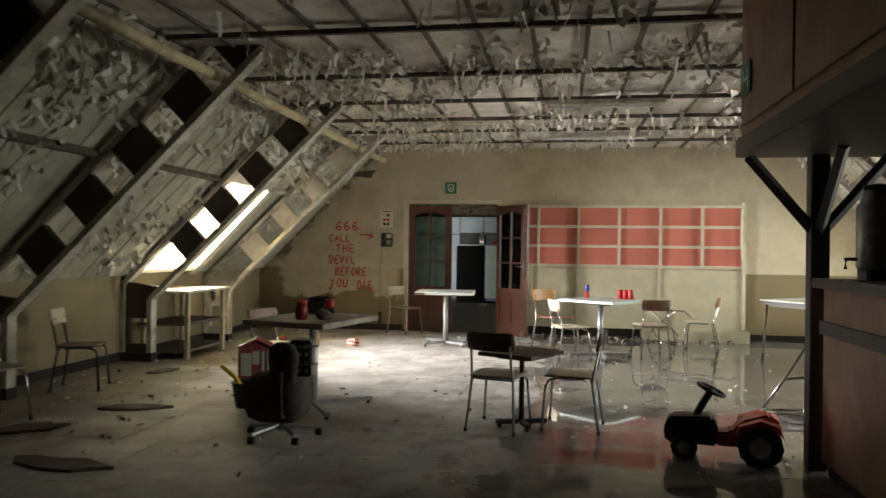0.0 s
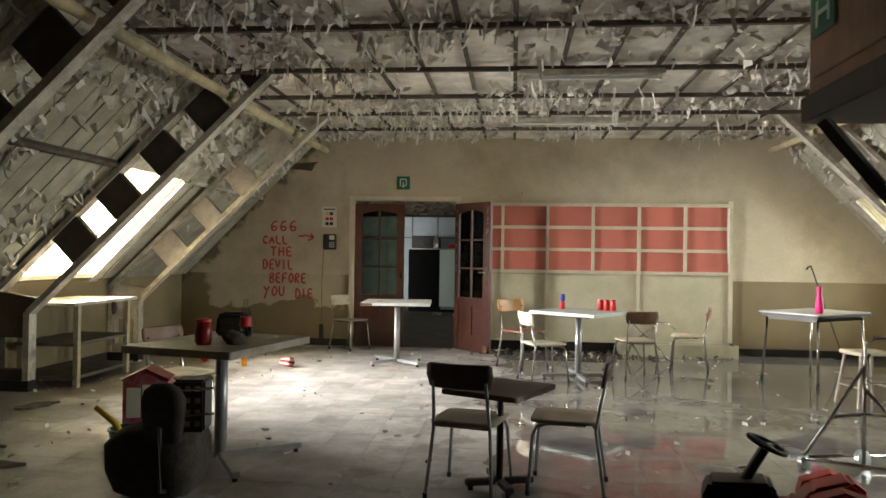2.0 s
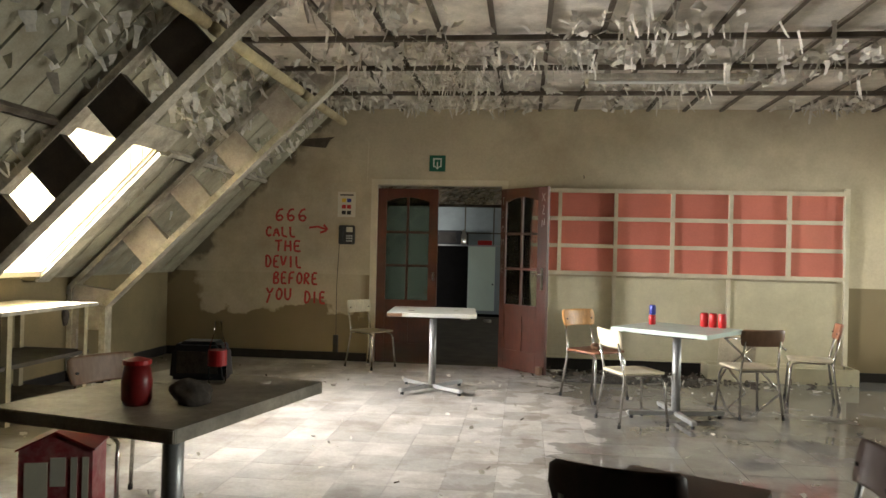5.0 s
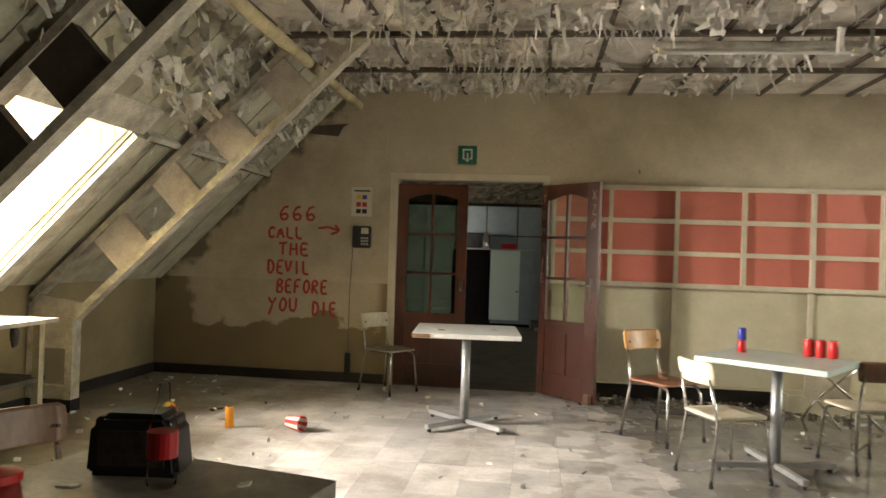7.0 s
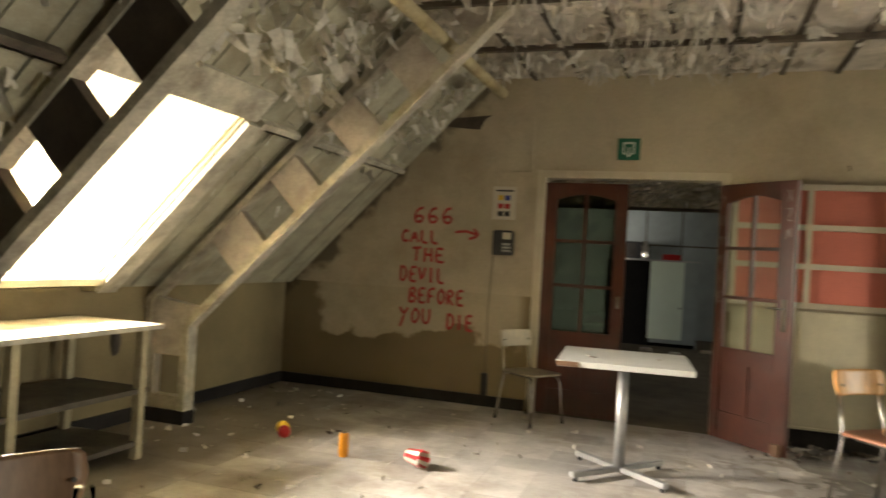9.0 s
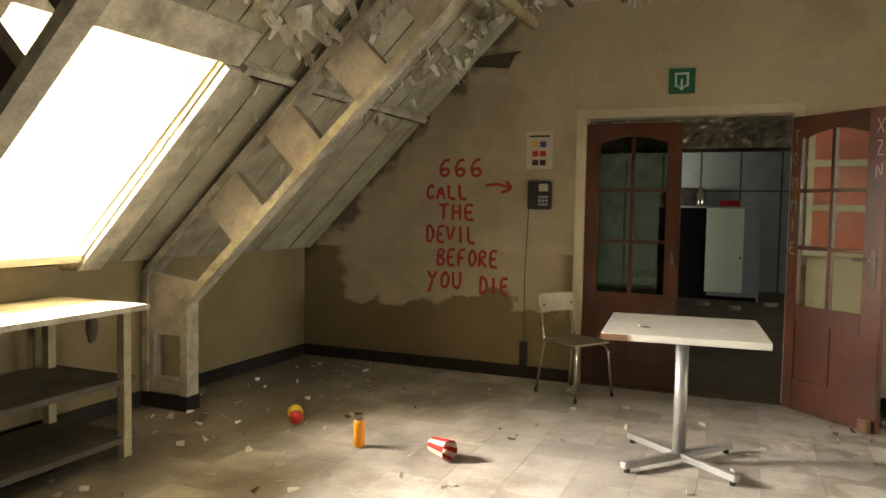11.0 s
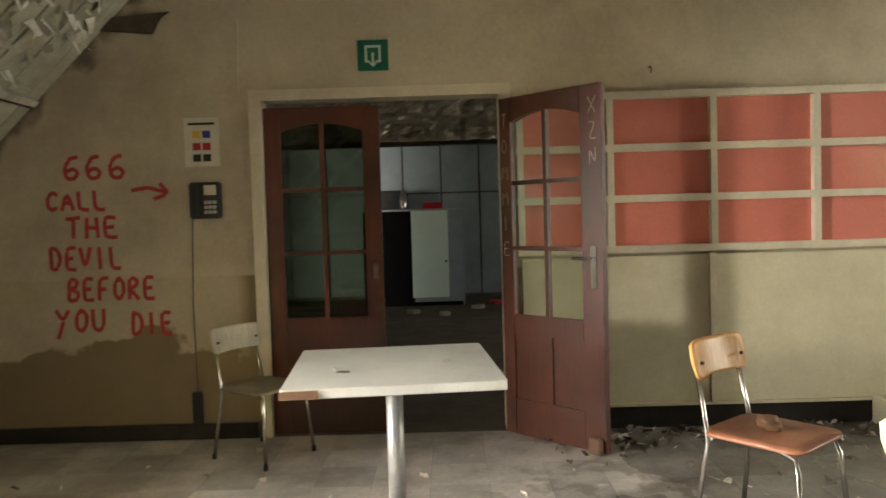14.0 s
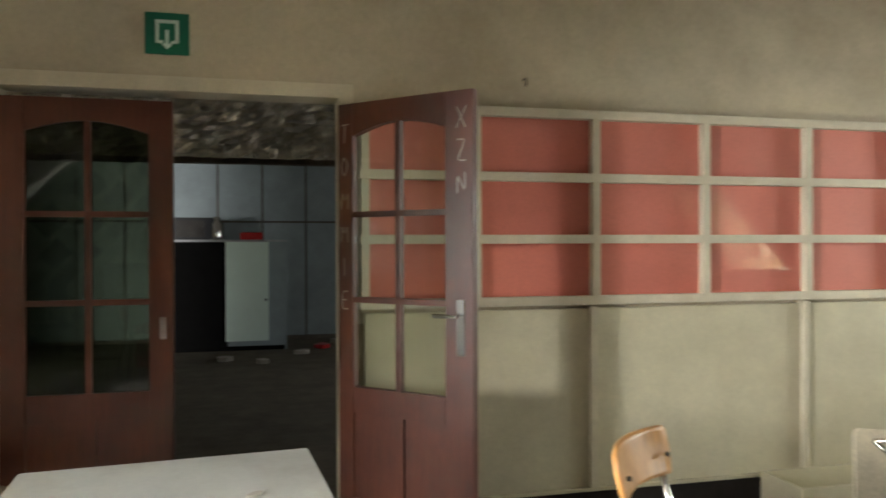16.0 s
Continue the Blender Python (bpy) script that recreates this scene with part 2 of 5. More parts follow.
M_BLACKWOOD = material("dull black cabinet board", (0.008, 0.0075, 0.007), 0.85, bump=0.05, spec=0.08)
M_DARKSTEEL = material("dark steel", (0.05, 0.045, 0.04), 0.45, 0.7, bump=0.05)
M_TOP = material("white laminate", (0.6, 0.6, 0.55), 0.35, var=0.1, scale=4, dirt=0.35, dirt_colour=(0.33, 0.29, 0.23), bump=0.04)
M_TOPAQUA = material("pale aqua laminate", (0.5, 0.6, 0.54), 0.35, var=0.1, scale=4, dirt=0.3, dirt_colour=(0.35, 0.33, 0.27), bump=0.04)
M_TOPDIRTY = material("dirty grey tabletop", (0.33, 0.29, 0.23), 0.5, var=0.35, scale=5, dirt=0.7, dirt_colour=(0.1, 0.085, 0.06), bump=0.1)
# far darker than the bench legs and top, with paler blotches
M_SHELF = material("dark shelf board", (0.1, 0.085, 0.065), 0.7, var=0.35, scale=6, dirt=0.5, dirt_colour=(0.2, 0.17, 0.13))
M_LEG = material("cream bench timber", (0.42, 0.36, 0.23), 0.6, var=0.25, scale=6, dirt=0.5, dirt_colour=(0.2, 0.15, 0.09))
M_TOPDARK = wood_material("dark tabletop", (0.07, 0.05, 0.04), 0.45)
M_SEAT_WHITE = wood_material("cream chair ply", (0.6, 0.53, 0.38), 0.45)
M_SEAT_BROWN = wood_material("brown chair ply", (0.2, 0.11, 0.06), 0.45)
M_SEAT_DARK = wood_material("dark chair ply", (0.065, 0.04, 0.03), 0.4)
M_SEAT_ORANGE = wood_material("orange chair ply", (0.66, 0.33, 0.1), 0.4)
M_SEAT_RED = wood_material("red-brown chair ply", (0.34, 0.14, 0.075), 0.4)
M_SEAT_GREY = wood_material("grey-brown seat ply", (0.3, 0.25, 0.18), 0.5)
M_BAR = wood_material("brown bar panelling", (0.28, 0.155, 0.1), 0.5)
M_BARDARK = wood_material("black-brown timber", (0.025, 0.017, 0.012), 0.5)
M_GREEN = material("green sign", (0.01, 0.13, 0.075), 0.4, var=0.1, bump=0.0)
M_SIGNWHITE = material("sign white", (0.6, 0.68, 0.6), 0.4, var=0.05, bump=0.0)
M_RED = material("red plastic", (0.45, 0.02, 0.02), 0.35, var=0.1, bump=0.02)
M_CARTON = material("red printed carton", (0.3, 0.04, 0.05), 0.6, var=0.3, scale=12, dirt=0.4, dirt_colour=(0.5, 0.35, 0.3))
M_DARKRED = material("dark red plastic", (0.2, 0.012, 0.012), 0.35, var=0.2, scale=20, dirt=0.3, bump=0.03)
M_REDSPRAY = material("red spray paint", (0.43, 0.045, 0.04), 0.6, var=0.35, scale=14, bump=0.0)
M_PAPER = material("paper", (0.62, 0.58, 0.47), 0.8, var=0.08, bump=0.03)
M_YELLOW = material("yellow plastic", (0.7, 0.45, 0.04), 0.4, var=0.1, bump=0.02)
M_ORANGE = material("orange printed can", (0.7, 0.27, 0.02), 0.35, var=0.1, bump=0.02)
M_BLUE = material("blue printed can", (0.03, 0.04, 0.25), 0.35, var=0.1, bump=0.02)
M_PINKPLASTIC = material("bright pink plastic", (0.9, 0.03, 0.22), 0.4, var=0.05, bump=0.0)
M_GREENPLASTIC = material("dark green plastic", (0.02, 0.08, 0.06), 0.4, var=0.1, bump=0.02)
M_CLOTH = material("dusty dark cloth", (0.07, 0.055, 0.043), 0.9, var=0.4, scale=20, bump=0.4)
M_FOIL = material("crumpled foil", (0.85, 0.84, 0.8), 0.22, 1.0, var=0.2, scale=20, bump=0.4)
M_BLUEGREY = material("blue-grey cupboard", (0.27, 0.315, 0.315), 0.5, var=0.15, scale=3, bump=0.03)
M_MINT = material("mint white door", (0.66, 0.77, 0.66), 0.4, var=0.05, scale=3, bump=0.02)
M_BOARD = material("yellowed matchboard", (0.42, 0.37, 0.235), 0.6, var=0.12, scale=5, dirt=0.25, dirt_colour=(0.4, 0.34, 0.2), bump=0.05, random_tone=0.05)
M_CARPET = material("dark floor covering", (0.13, 0.11, 0.075), 0.9, var=0.3, scale=4, dirt=0.4)
M_TILEROOF = material("roof skin", (0.12, 0.08, 0.06), 0.9)
M_GROUND = material("grass", (0.07, 0.11, 0.04), 0.9, var=0.3, scale=0.5)
M_RUBBER = material("rubber", (0.02, 0.02, 0.02), 0.8)
M_LAMP = material("lamp tube", (0.6, 0.6, 0.56), 0.4, var=0.05, bump=0.0)
M_TINFOILCAN = material("bright metal", (0.75, 0.75, 0.72), 0.15, 1.0, var=0.05, bump=0.0)


# ---- mesh helpers ----
def mesh_of(name, bm, mat):
    me = bpy.data.meshes.new(name)
    bm.normal_update()
    bm.to_mesh(me)
    bm.free()
    for q in (mat if isinstance(mat, (list, tuple)) else [mat]):
        me.materials.append(q)
    return me


def part(name, bm, mat, parent=None, label="", smooth=False):
    ob = new(name, mesh_of(name, bm, mat))
    if smooth:
        for p in ob.data.polygons:
            p.use_smooth = True
    if parent is not None:
        ob.parent = parent
    if label:
        tagged(ob, label)
    return ob


def thing(name, m, label, category, group="", kind=""):
    ob = new(name)
    ob.matrix_basis = m
    ob.empty_display_size = 0.1
    return tagged(ob, label, category, group, kind)


def setting(name, bm, mat, label, category="structure"):
    return tagged(part(name, bm, mat), label, category, "", "structure")


def box(x0, y0, z0, x1, y1, z1, bevel=0.0, bm=None):
    own = bm is None
    bm = bm or bmesh.new()
    vs = bmesh.ops.create_cube(bm, size=1.0, matrix=Matrix.Translation(((x0 + x1) / 2, (y0 + y1) / 2, (z0 + z1) / 2)) @ Matrix.Diagonal((x1 - x0, y1 - y0, z1 - z0, 1)))["verts"]
    if bevel and own:
        bmesh.ops.bevel(bm, geom=bm.edges[:], offset=bevel, segments=2, affect="EDGES")
    return bm


def prism(points, y0, y1):
    """A solid from an outline in x and z, from y0 to y1."""
    bm = bmesh.new()
    a = [bm.verts.new((x, y0, z)) for x, z in points]
    b = [bm.verts.new((x, y1, z)) for x, z in points]
    bm.faces.new(a); bm.faces.new(b[::-1])
    for i in range(len(a)):
        j = (i + 1) % len(a)
        bm.faces.new((a[j], a[i], b[i], b[j]))
    bmesh.ops.recalc_face_normals(bm, faces=bm.faces[:])
    return bm


def tube(points, r, sides=8, bm=None):
    bm = bm or bmesh.new()
    pts = [Vector(p) for p in points]
    rings = []
    for i, p in enumerate(pts):
        d = (pts[min(i + 1, len(pts) - 1)] - pts[max(i - 1, 0)]).normalized()
        up = Vector((0, 0, 1)) if abs(d.z) < 0.9 else Vector((1, 0, 0))
        u = d.cross(up).normalized(); v = d.cross(u)
        rings.append([bm.verts.new(p + r * (math.cos(k * math.tau / sides) * u + math.sin(k * math.tau / sides) * v)) for k in range(sides)])
    for a, b in zip(rings, rings[1:]):
        for k in range(sides):
            bm.faces.new((a[k], a[(k + 1) % sides], b[(k + 1) % sides], b[k]))
    bm.faces.new(rings[0]); bm.faces.new(rings[-1][::-1])
    bmesh.ops.recalc_face_normals(bm, faces=bm.faces[:])
    return bm


def turned(profile, sides=20):
    """A turned solid from (radius, height) pairs."""
    bm = bmesh.new()
    rings = [[bm.verts.new((max(r, 1e-4) * math.cos(k * math.tau / sides), max(r, 1e-4) * math.sin(k * math.tau / sides), z)) for k in range(sides)] for r, z in profile]
    for a, b in zip(rings, rings[1:]):
        for k in range(sides):
            bm.faces.new((a[k], a[(k + 1) % sides], b[(k + 1) % sides], b[k]))
    bm.faces.new(rings[0][::-1]); bm.faces.new(rings[-1])
    bmesh.ops.recalc_face_normals(bm, faces=bm.faces[:])
    return bm


def plate(w, d, t, z=0.0, dish=0.0, corner=0.06, n=6):
    """A rounded sheet w by d, t thick, top at z, dished in the middle."""
    bm = bmesh.new()
    out = []
    for cx, cy, a0 in ((w / 2 - corner, d / 2 - corner, 0), (-w / 2 + corner, d / 2 - corner, 90), (-w / 2 + corner, -d / 2 + corner, 180), (w / 2 - corner, -d / 2 + corner, 270)):
        for k in range(n + 1):
            a = radians(a0 + 90 * k / n)
            out.append((cx + corner * math.cos(a), cy + corner * math.sin(a)))
    rings = []
    for s, off in ((1.0, 0), (0.6, -dish * 0.7), (0.2, -dish)):
        rings.append([(x * s, y * s, z + off) for x, y in out])
    top = [[bm.verts.new(p) for p in r] for r in rings]
    low = [[bm.verts.new((p[0], p[1], p[2] - t)) for p in r] for r in rings]
    m = len(out)
    for stack in (top, low):
        for a, b in zip(stack, stack[1:]):
            for k in range(m):
                bm.faces.new((a[k], a[(k + 1) % m], b[(k + 1) % m], b[k]))
        bm.faces.new(stack[-1])
    for k in range(m):
        bm.faces.new((top[0][k], top[0][(k + 1) % m], low[0][(k + 1) % m], low[0][k]))
    bmesh.ops.recalc_face_normals(bm, faces=bm.faces[:])
    return bm


# ---- structure ----
Y0, Y1 = -3.0, 11.69            # ends of the room
XL, XR = -3.2, 2 * MID + 3.2    # knee walls
ZC, KNEE = 3.0, 1.0             # ceiling, top of the knee walls
C = 4.14                        # the slope: z = x + C
DX0, DX1 = -0.61, 0.86          # door opening
DOORTOP = 2.1

setting("floor", box(XL - 0.2, Y0 - 0.2, -0.25, XR + 0.2, Y1, -0.004), M_GROUT, "worn tiled attic floor, dusty, partly under water", "floor")
setting("ground", box(-600, -600, -6.4, 600, 600, -6.2), M_GROUND, "green ground far below the attic windows", "ground")
wall_n = setting("wall_north", box(XL - 0.3, Y1, 0, DX0 - 0.05, Y1 + 0.14, ZC + 0.3), M_WALL_END, "cream and ochre end wall with flaking damp plaster", "wall")
setting("wall_north_lintel", box(DX0 - 0.05, Y1, DOORTOP + 0.05, DX1 + 0.05, Y1 + 0.14, ZC + 0.3), M_WALL_END, "cream plaster above the double door", "wall")
setting("wall_north_panelled", box(DX1 + 0.05, Y1, 0, XR + 0.3, Y1 + 0.14, ZC + 0.3), M_WALL_END, "cream end wall with ochre dado", "wall")
setting("wall_south", box(XL - 0.3, Y0 - 0.15, 0, XR + 0.3, Y0, ZC + 0.3), M_WALL, "plain cream end wall", "wall")
setting("ceiling", box(-1.3, Y0, ZC, 2 * MID + 1.3, Y1, ZC + 0.12), M_CEIL, "flaking grey-white ceiling boards", "ceiling")
# dormer openings along the room
BAYS = {-1: [(7.86, 9.05)], 1: [(5.75, 6.94), (9.93, 11.12)]}
DZ0, DZ1 = 1.07, 2.15


def mirrored(x, side):
    return x if side < 0 else 2 * MID - x


def side_box(side, x0, y0, z0, x1, y1, z1):
    a, b = mirrored(x0, side), mirrored(x1, side)
    return box(min(a, b), y0, z0, max(a, b), y1, z1)


def side_prism(side, pts, y0, y1):
    return prism([(mirrored(x, side), z) for x, z in pts], y0, y1)


def dormer(side, number, DY0, DY1):
    # dormer: cheeks, ceiling, sill and the sash window
    XO = -3.9
    dorm = thing("window_" + number, Matrix.Identity(4), "dormer window with cream matchboard cheeks and a white sash", "window", "dormer windows", "structure")
    for y0, y1 in ((DY0 - 0.09, DY0 - 0.02), (DY1 + 0.02, DY1 + 0.09)):
        part("cheek", side_prism(side, [(XO - 0.1, 0.98), (-3.1, 0.98), (-1.95, DZ1 + 0.02), (-1.95, DZ1 + 0.3), (XO - 0.1, DZ1 + 0.3)], y0, y1), M_BOARD, dorm)
    part("dormer_ceiling", side_prism(side, [(XO - 0.1, DZ1 + 0.02), (-1.97, DZ1 + 0.02), (-1.97, DZ1 + 0.1), (XO - 0.1, DZ1 + 0.1)], DY0 - 0.02, DY1 + 0.02), M_BOARD, dorm)
    part("window_sill", side_box(side, XO - 0.08, DY0 - 0.015, DZ0 - 0.045, -3.02, DY1 + 0.015, DZ0), M_CREAM, dorm)
    part("apron", side_box(side, XO - 0.1, DY0 - 0.09, 0.6, XO, DY1 + 0.09, DZ0 - 0.05), M_CREAM, dorm)
    # matchboards
    bw = 0.105
    for yy, sgn in ((DY0 - 0.02, 1), (DY1 + 0.02, -1)):
        x = XO
        while x < -2.0:
            x1 = min(x + bw - 0.006, -1.96)
            zlo = max(DZ0, x + C + 0.02); zlo1 = max(DZ0, x1 + C + 0.02)
            if zlo < DZ1:
                part("board", side_prism(side, [(x, zlo), (x1, min(zlo1, DZ1)), (x1, DZ1 + 0.01), (x, DZ1 + 0.01)], min(yy, yy + 0.012 * sgn), max(yy, yy + 0.012 * sgn)), M_BOARD, dorm)
            x += bw
    y = DY0
    while y < DY1:
        part("board", side_box(side, XO, y, DZ1 + 0.008, -1.97, min(y + bw - 0.006, DY1), DZ1 + 0.019), M_BOARD, dorm)
        y += bw
    sash = part("window_frame", side_box(side, XO - 0.06, DY0, DZ0, XO, DY0 + 0.07, DZ1 + 0.01), M_CREAM, dorm)
    for bx in ((DY1 - 0.07, DZ0, DY1, DZ1 + 0.01), (DY0 + 0.07, DZ0, DY1 - 0.07, DZ0 + 0.08), (DY0 + 0.07, DZ1 - 0.07, DY1 - 0.07, DZ1 + 0.01), (DY0 + 0.56, DZ0 + 0.08, DY0 + 0.63, DZ1 - 0.07)):
        part("window_frame", side_box(side, XO - 0.06, bx[0], bx[1], XO, bx[2], bx[3]), M_CREAM, dorm)
    for zz in (1.4, 1.72):
        for ya, yb in ((DY0 + 0.07, DY0 + 0.56), (DY0 + 0.63, DY1 - 0.07)):
            part("glazing_bar", side_box(side, XO - 0.045, ya, zz, XO - 0.015, yb, zz + 0.025), M_CREAM, dorm)
    pane = part("pane", side_box(side, XO - 0.034, DY0 + 0.07, DZ0 + 0.08, XO - 0.03, DY1 - 0.07, DZ1 - 0.07), M_WINPANE, dorm)
    pane.visible_shadow = False
    # trim round the dormer opening and the rail along the slope at its head
    part("head_trim", side_prism(side, [(-2.0, DZ1), (-1.84, DZ1 + 0.16), (-1.81, DZ1 + 0.13), (-1.97, DZ1 - 0.03)], DY0 - 0.1, DY1 + 0.12), M_CHORD, dorm)
    part("side_trim", side_prism(side, [(-3.1, 1.0), (-1.99, 2.12), (-1.96, 2.09), (-3.07, 0.97)], DY1 + 0.03, DY1 + 0.2), M_CHORD, dorm)


for side, word in ((-1, "west"), (1, "east")):
    setting("knee_wall_" + word, side_box(side, XL - 0.12, Y0, 0, XL, Y1, KNEE), M_KNEE, "low ochre knee wall under the roof slope", "wall")
    setting("baseboard_" + word, side_box(side, XL, Y0, 0, XL + 0.018, Y1, 0.1), M_SKIRT, "black painted skirting", "baseboard")
    # roof skin behind the lining, cut for the dormers
    segs, y = [], Y0
    for d0, d1 in BAYS[side]:
        segs += [(y, d0 - 0.09, 0.98, 3.2), (d0 - 0.09, d1 + 0.09, DZ1 + 0.13, 3.2)]
        y = d1 + 0.09
    for y0, y1, z0, z1 in segs + [(y, Y1, 0.98, 3.2)]:
        setting("roof_" + word, side_prism(side, [(z0 - C - 0.06, z0), (z1 - C - 0.06, z1), (z1 - C - 0.26, z1), (z0 - C - 0.26, z0)], y0, y1), M_TILEROOF, "dark roof skin over the lining boards", "roof")
    for i, (d0, d1) in enumerate(BAYS[side]):
        dormer(side, str(1 if side < 0 else 2 + i), d0, d1)
    for y0, y1 in ((1.6, 3.55), (3.66, 5.44), (5.66, 7.66), (9.2, 9.66), (9.82, 11.6)) if side < 0 else ((1.6, 3.55), (3.66, 5.44), (7.1, 7.66), (7.82, 9.66), (11.28, 11.6)):
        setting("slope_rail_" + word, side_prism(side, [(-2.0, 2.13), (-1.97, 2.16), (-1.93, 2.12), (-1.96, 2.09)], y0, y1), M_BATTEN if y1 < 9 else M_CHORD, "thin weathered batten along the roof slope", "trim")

# trusses
U, N = Vector((0.718, 0.696)), Vector((-0.696, 0.718))
K = Vector((-2.8, 0.72))


def along(s, n):
    p = K + U * s + N * n
    return (p.x, p.y)


def truss(side, y, dark, plates):
    t = thing("roof_truss", Matrix.Translation((0, y, 0)), "lattice roof truss, " + ("dark brown gussets between" if dark else "pale plywood gussets between") + " weathered white chords", "truss", "roof trusses")
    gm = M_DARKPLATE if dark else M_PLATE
    part("inner_chord", side_prism(side, [along(-0.02, 0), along(3.2, 0), along(3.2, 0.055), along(0, 0.055)], -0.055, 0.055), M_CHORD, t)
    part("outer_chord", side_prism(side, [along(-0.28, 0.36), along(3.2, 0.36), along(3.2, 0.41), along(-0.28, 0.41)], -0.055, 0.055), M_CHORD, t)
    part("post", side_box(side, -2.86, -0.055, 0.1, -2.8, 0.055, 0.735), M_CHORD, t)
    part("back_post", side_box(side, -3.19, -0.055, 0.1, -3.14, 0.055, 0.9), M_CHORD, t)
    part("plinth", side_box(side, -3.195, -0.062, 0, -2.795, 0.062, 0.1), M_SKIRT, t)
    # foot panel with its opening
    part("gusset", side_prism(side, [(-3.14, 0.5), (-2.86, 0.5), (-2.86, 0.74), along(0.16, 0.055), along(-0.08, 0.36), (-3.14, 0.86)], -0.04, 0.04), gm, t)
    part("gusset", side_box(side, -3.14, -0.04, 0.1, -2.86, 0.04, 0.2), gm, t)
    part("gusset", side_box(side, -3.14, -0.04, 0.2, -3.1, 0.04, 0.5), gm, t)
    for s, w in plates:
        part("gusset", side_prism(side, [along(s, 0.055), along(s + w, 0.055), along(s + w, 0.36), along(s, 0.36)], -0.04, 0.04), gm, t)
    return t


for side in (-1, 1):
    far = [(0.55, 0.33), (1.2, 0.26), (1.78, 0.28), (2.36, 0.28), (2.9, 0.25)]
    mid = [(0.63 + 0.58 * k, 0.32) for k in range(5)]
    near = [(0.44 + 0.62 * k, 0.34) for k in range(5)]
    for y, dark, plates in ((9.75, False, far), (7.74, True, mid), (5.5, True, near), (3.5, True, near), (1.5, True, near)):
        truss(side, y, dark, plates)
    # pole through the trusses near the ceiling
    px = mirrored(-0.95, side)
    for y0, y1 in ((1.6, 3.54), (3.66, 5.56), (5.68, 7.68), (7.8, 9.69), (9.81, 11.3)):
        tagged(part("pole", tube([(px, y0, 2.77), (px, (y0 + y1) / 2, 2.765), (px, y1, 2.77)], 0.045, 10), M_POLE, None, "", True), "yellowed round pole between the roof trusses", "pole", "poles")

# skirting, dado panelling and the glazed pink grid on the end wall
for x0, x1 in ((XL + 0.02, DX0 - 0.09), (4.68, XR - 0.02)):
    setting("baseboard", box(x0, Y1 - 0.018, 0, x1, Y1, 0.1), M_SKIRT, "black painted skirting", "baseboard")
panel = thing("partition_panelling", Matrix.Identity(4), "cream panelling with a glazed grid backed in pink", "panelling", "", "structure")
part("plinth", box(DX1 + 0.09, Y1 - 0.02, 0, 4.66, Y1, 0.14), M_SKIRT, panel)
GX = [0.98, 1.53, 2.16, 2.79, 3.42, 4.045, 4.66]
GZ = [1.12, 1.43, 1.74, 2.06]
for a, b in ((0.98, 2.13), (2.175, 3.39), (3.435, 4.63)):
    part("panel", box(a, Y1 - 0.03, 0.16, b, Y1 - 0.001, 1.075), M_CREAM, panel)
for x in (2.13, 3.39):
    part("cover_strip", box(x + 0.002, Y1 - 0.052, 0.16, x + 0.043, Y1 - 0.002, 1.09), M_RAIL, panel)
part("stile", box(4.632, Y1 - 0.06, 0, 4.68, Y1 - 0.001, 2.12), M_RAIL, panel)
part("bottom_rail", box(0.95, Y1 - 0.045, 0.14, 4.63, Y1 - 0.002, 0.158), M_CREAM, panel)
for a, b in zip(GX, GX[1:]):
    for c, d in zip(GZ, GZ[1:]):
        part("pane", box(a + 0.02, Y1 - 0.02, c + 0.02, b - 0.02, Y1 - 0.004, d - 0.02), M_PINK, panel)
for z in GZ:
    part("rail", box(0.95, Y1 - 0.07, z - 0.022, 4.63, Y1 - 0.001, z + 0.022), M_RAIL, panel)
for x in GX[:-1]:
    for c, d in zip(GZ, GZ[1:]):
        part("glazing_bar", box(x - 0.02, Y1 - 0.067, c + 0.022, x + 0.02, Y1 - 0.003, d - 0.022), M_RAIL, panel)
part("torn_strip", tube([(4.62, Y1 - 0.08, 1.25), (4.6, Y1 - 0.1, 1.6), (4.61, Y1 - 0.08, 2.02)], 0.012, 6), M_PAPER, panel)

# double door: frame, closed leaf, open leaf
fr = thing("door_frame", Matrix.Identity(4), "cream painted frame round the double door", "door frame", "", "structure")
part("jamb", box(DX0 - 0.07, Y1 - 0.025, 0, DX0, Y1 + 0.15, DOORTOP + 0.065), M_RAIL, fr)
part("jamb", box(DX1, Y1 - 0.025, 0, DX1 + 0.07, Y1 + 0.15, DOORTOP + 0.065), M_RAIL, fr)
part("head", box(DX0, Y1 - 0.022, DOORTOP, DX1, Y1 + 0.149, DOORTOP + 0.065), M_RAIL, fr)


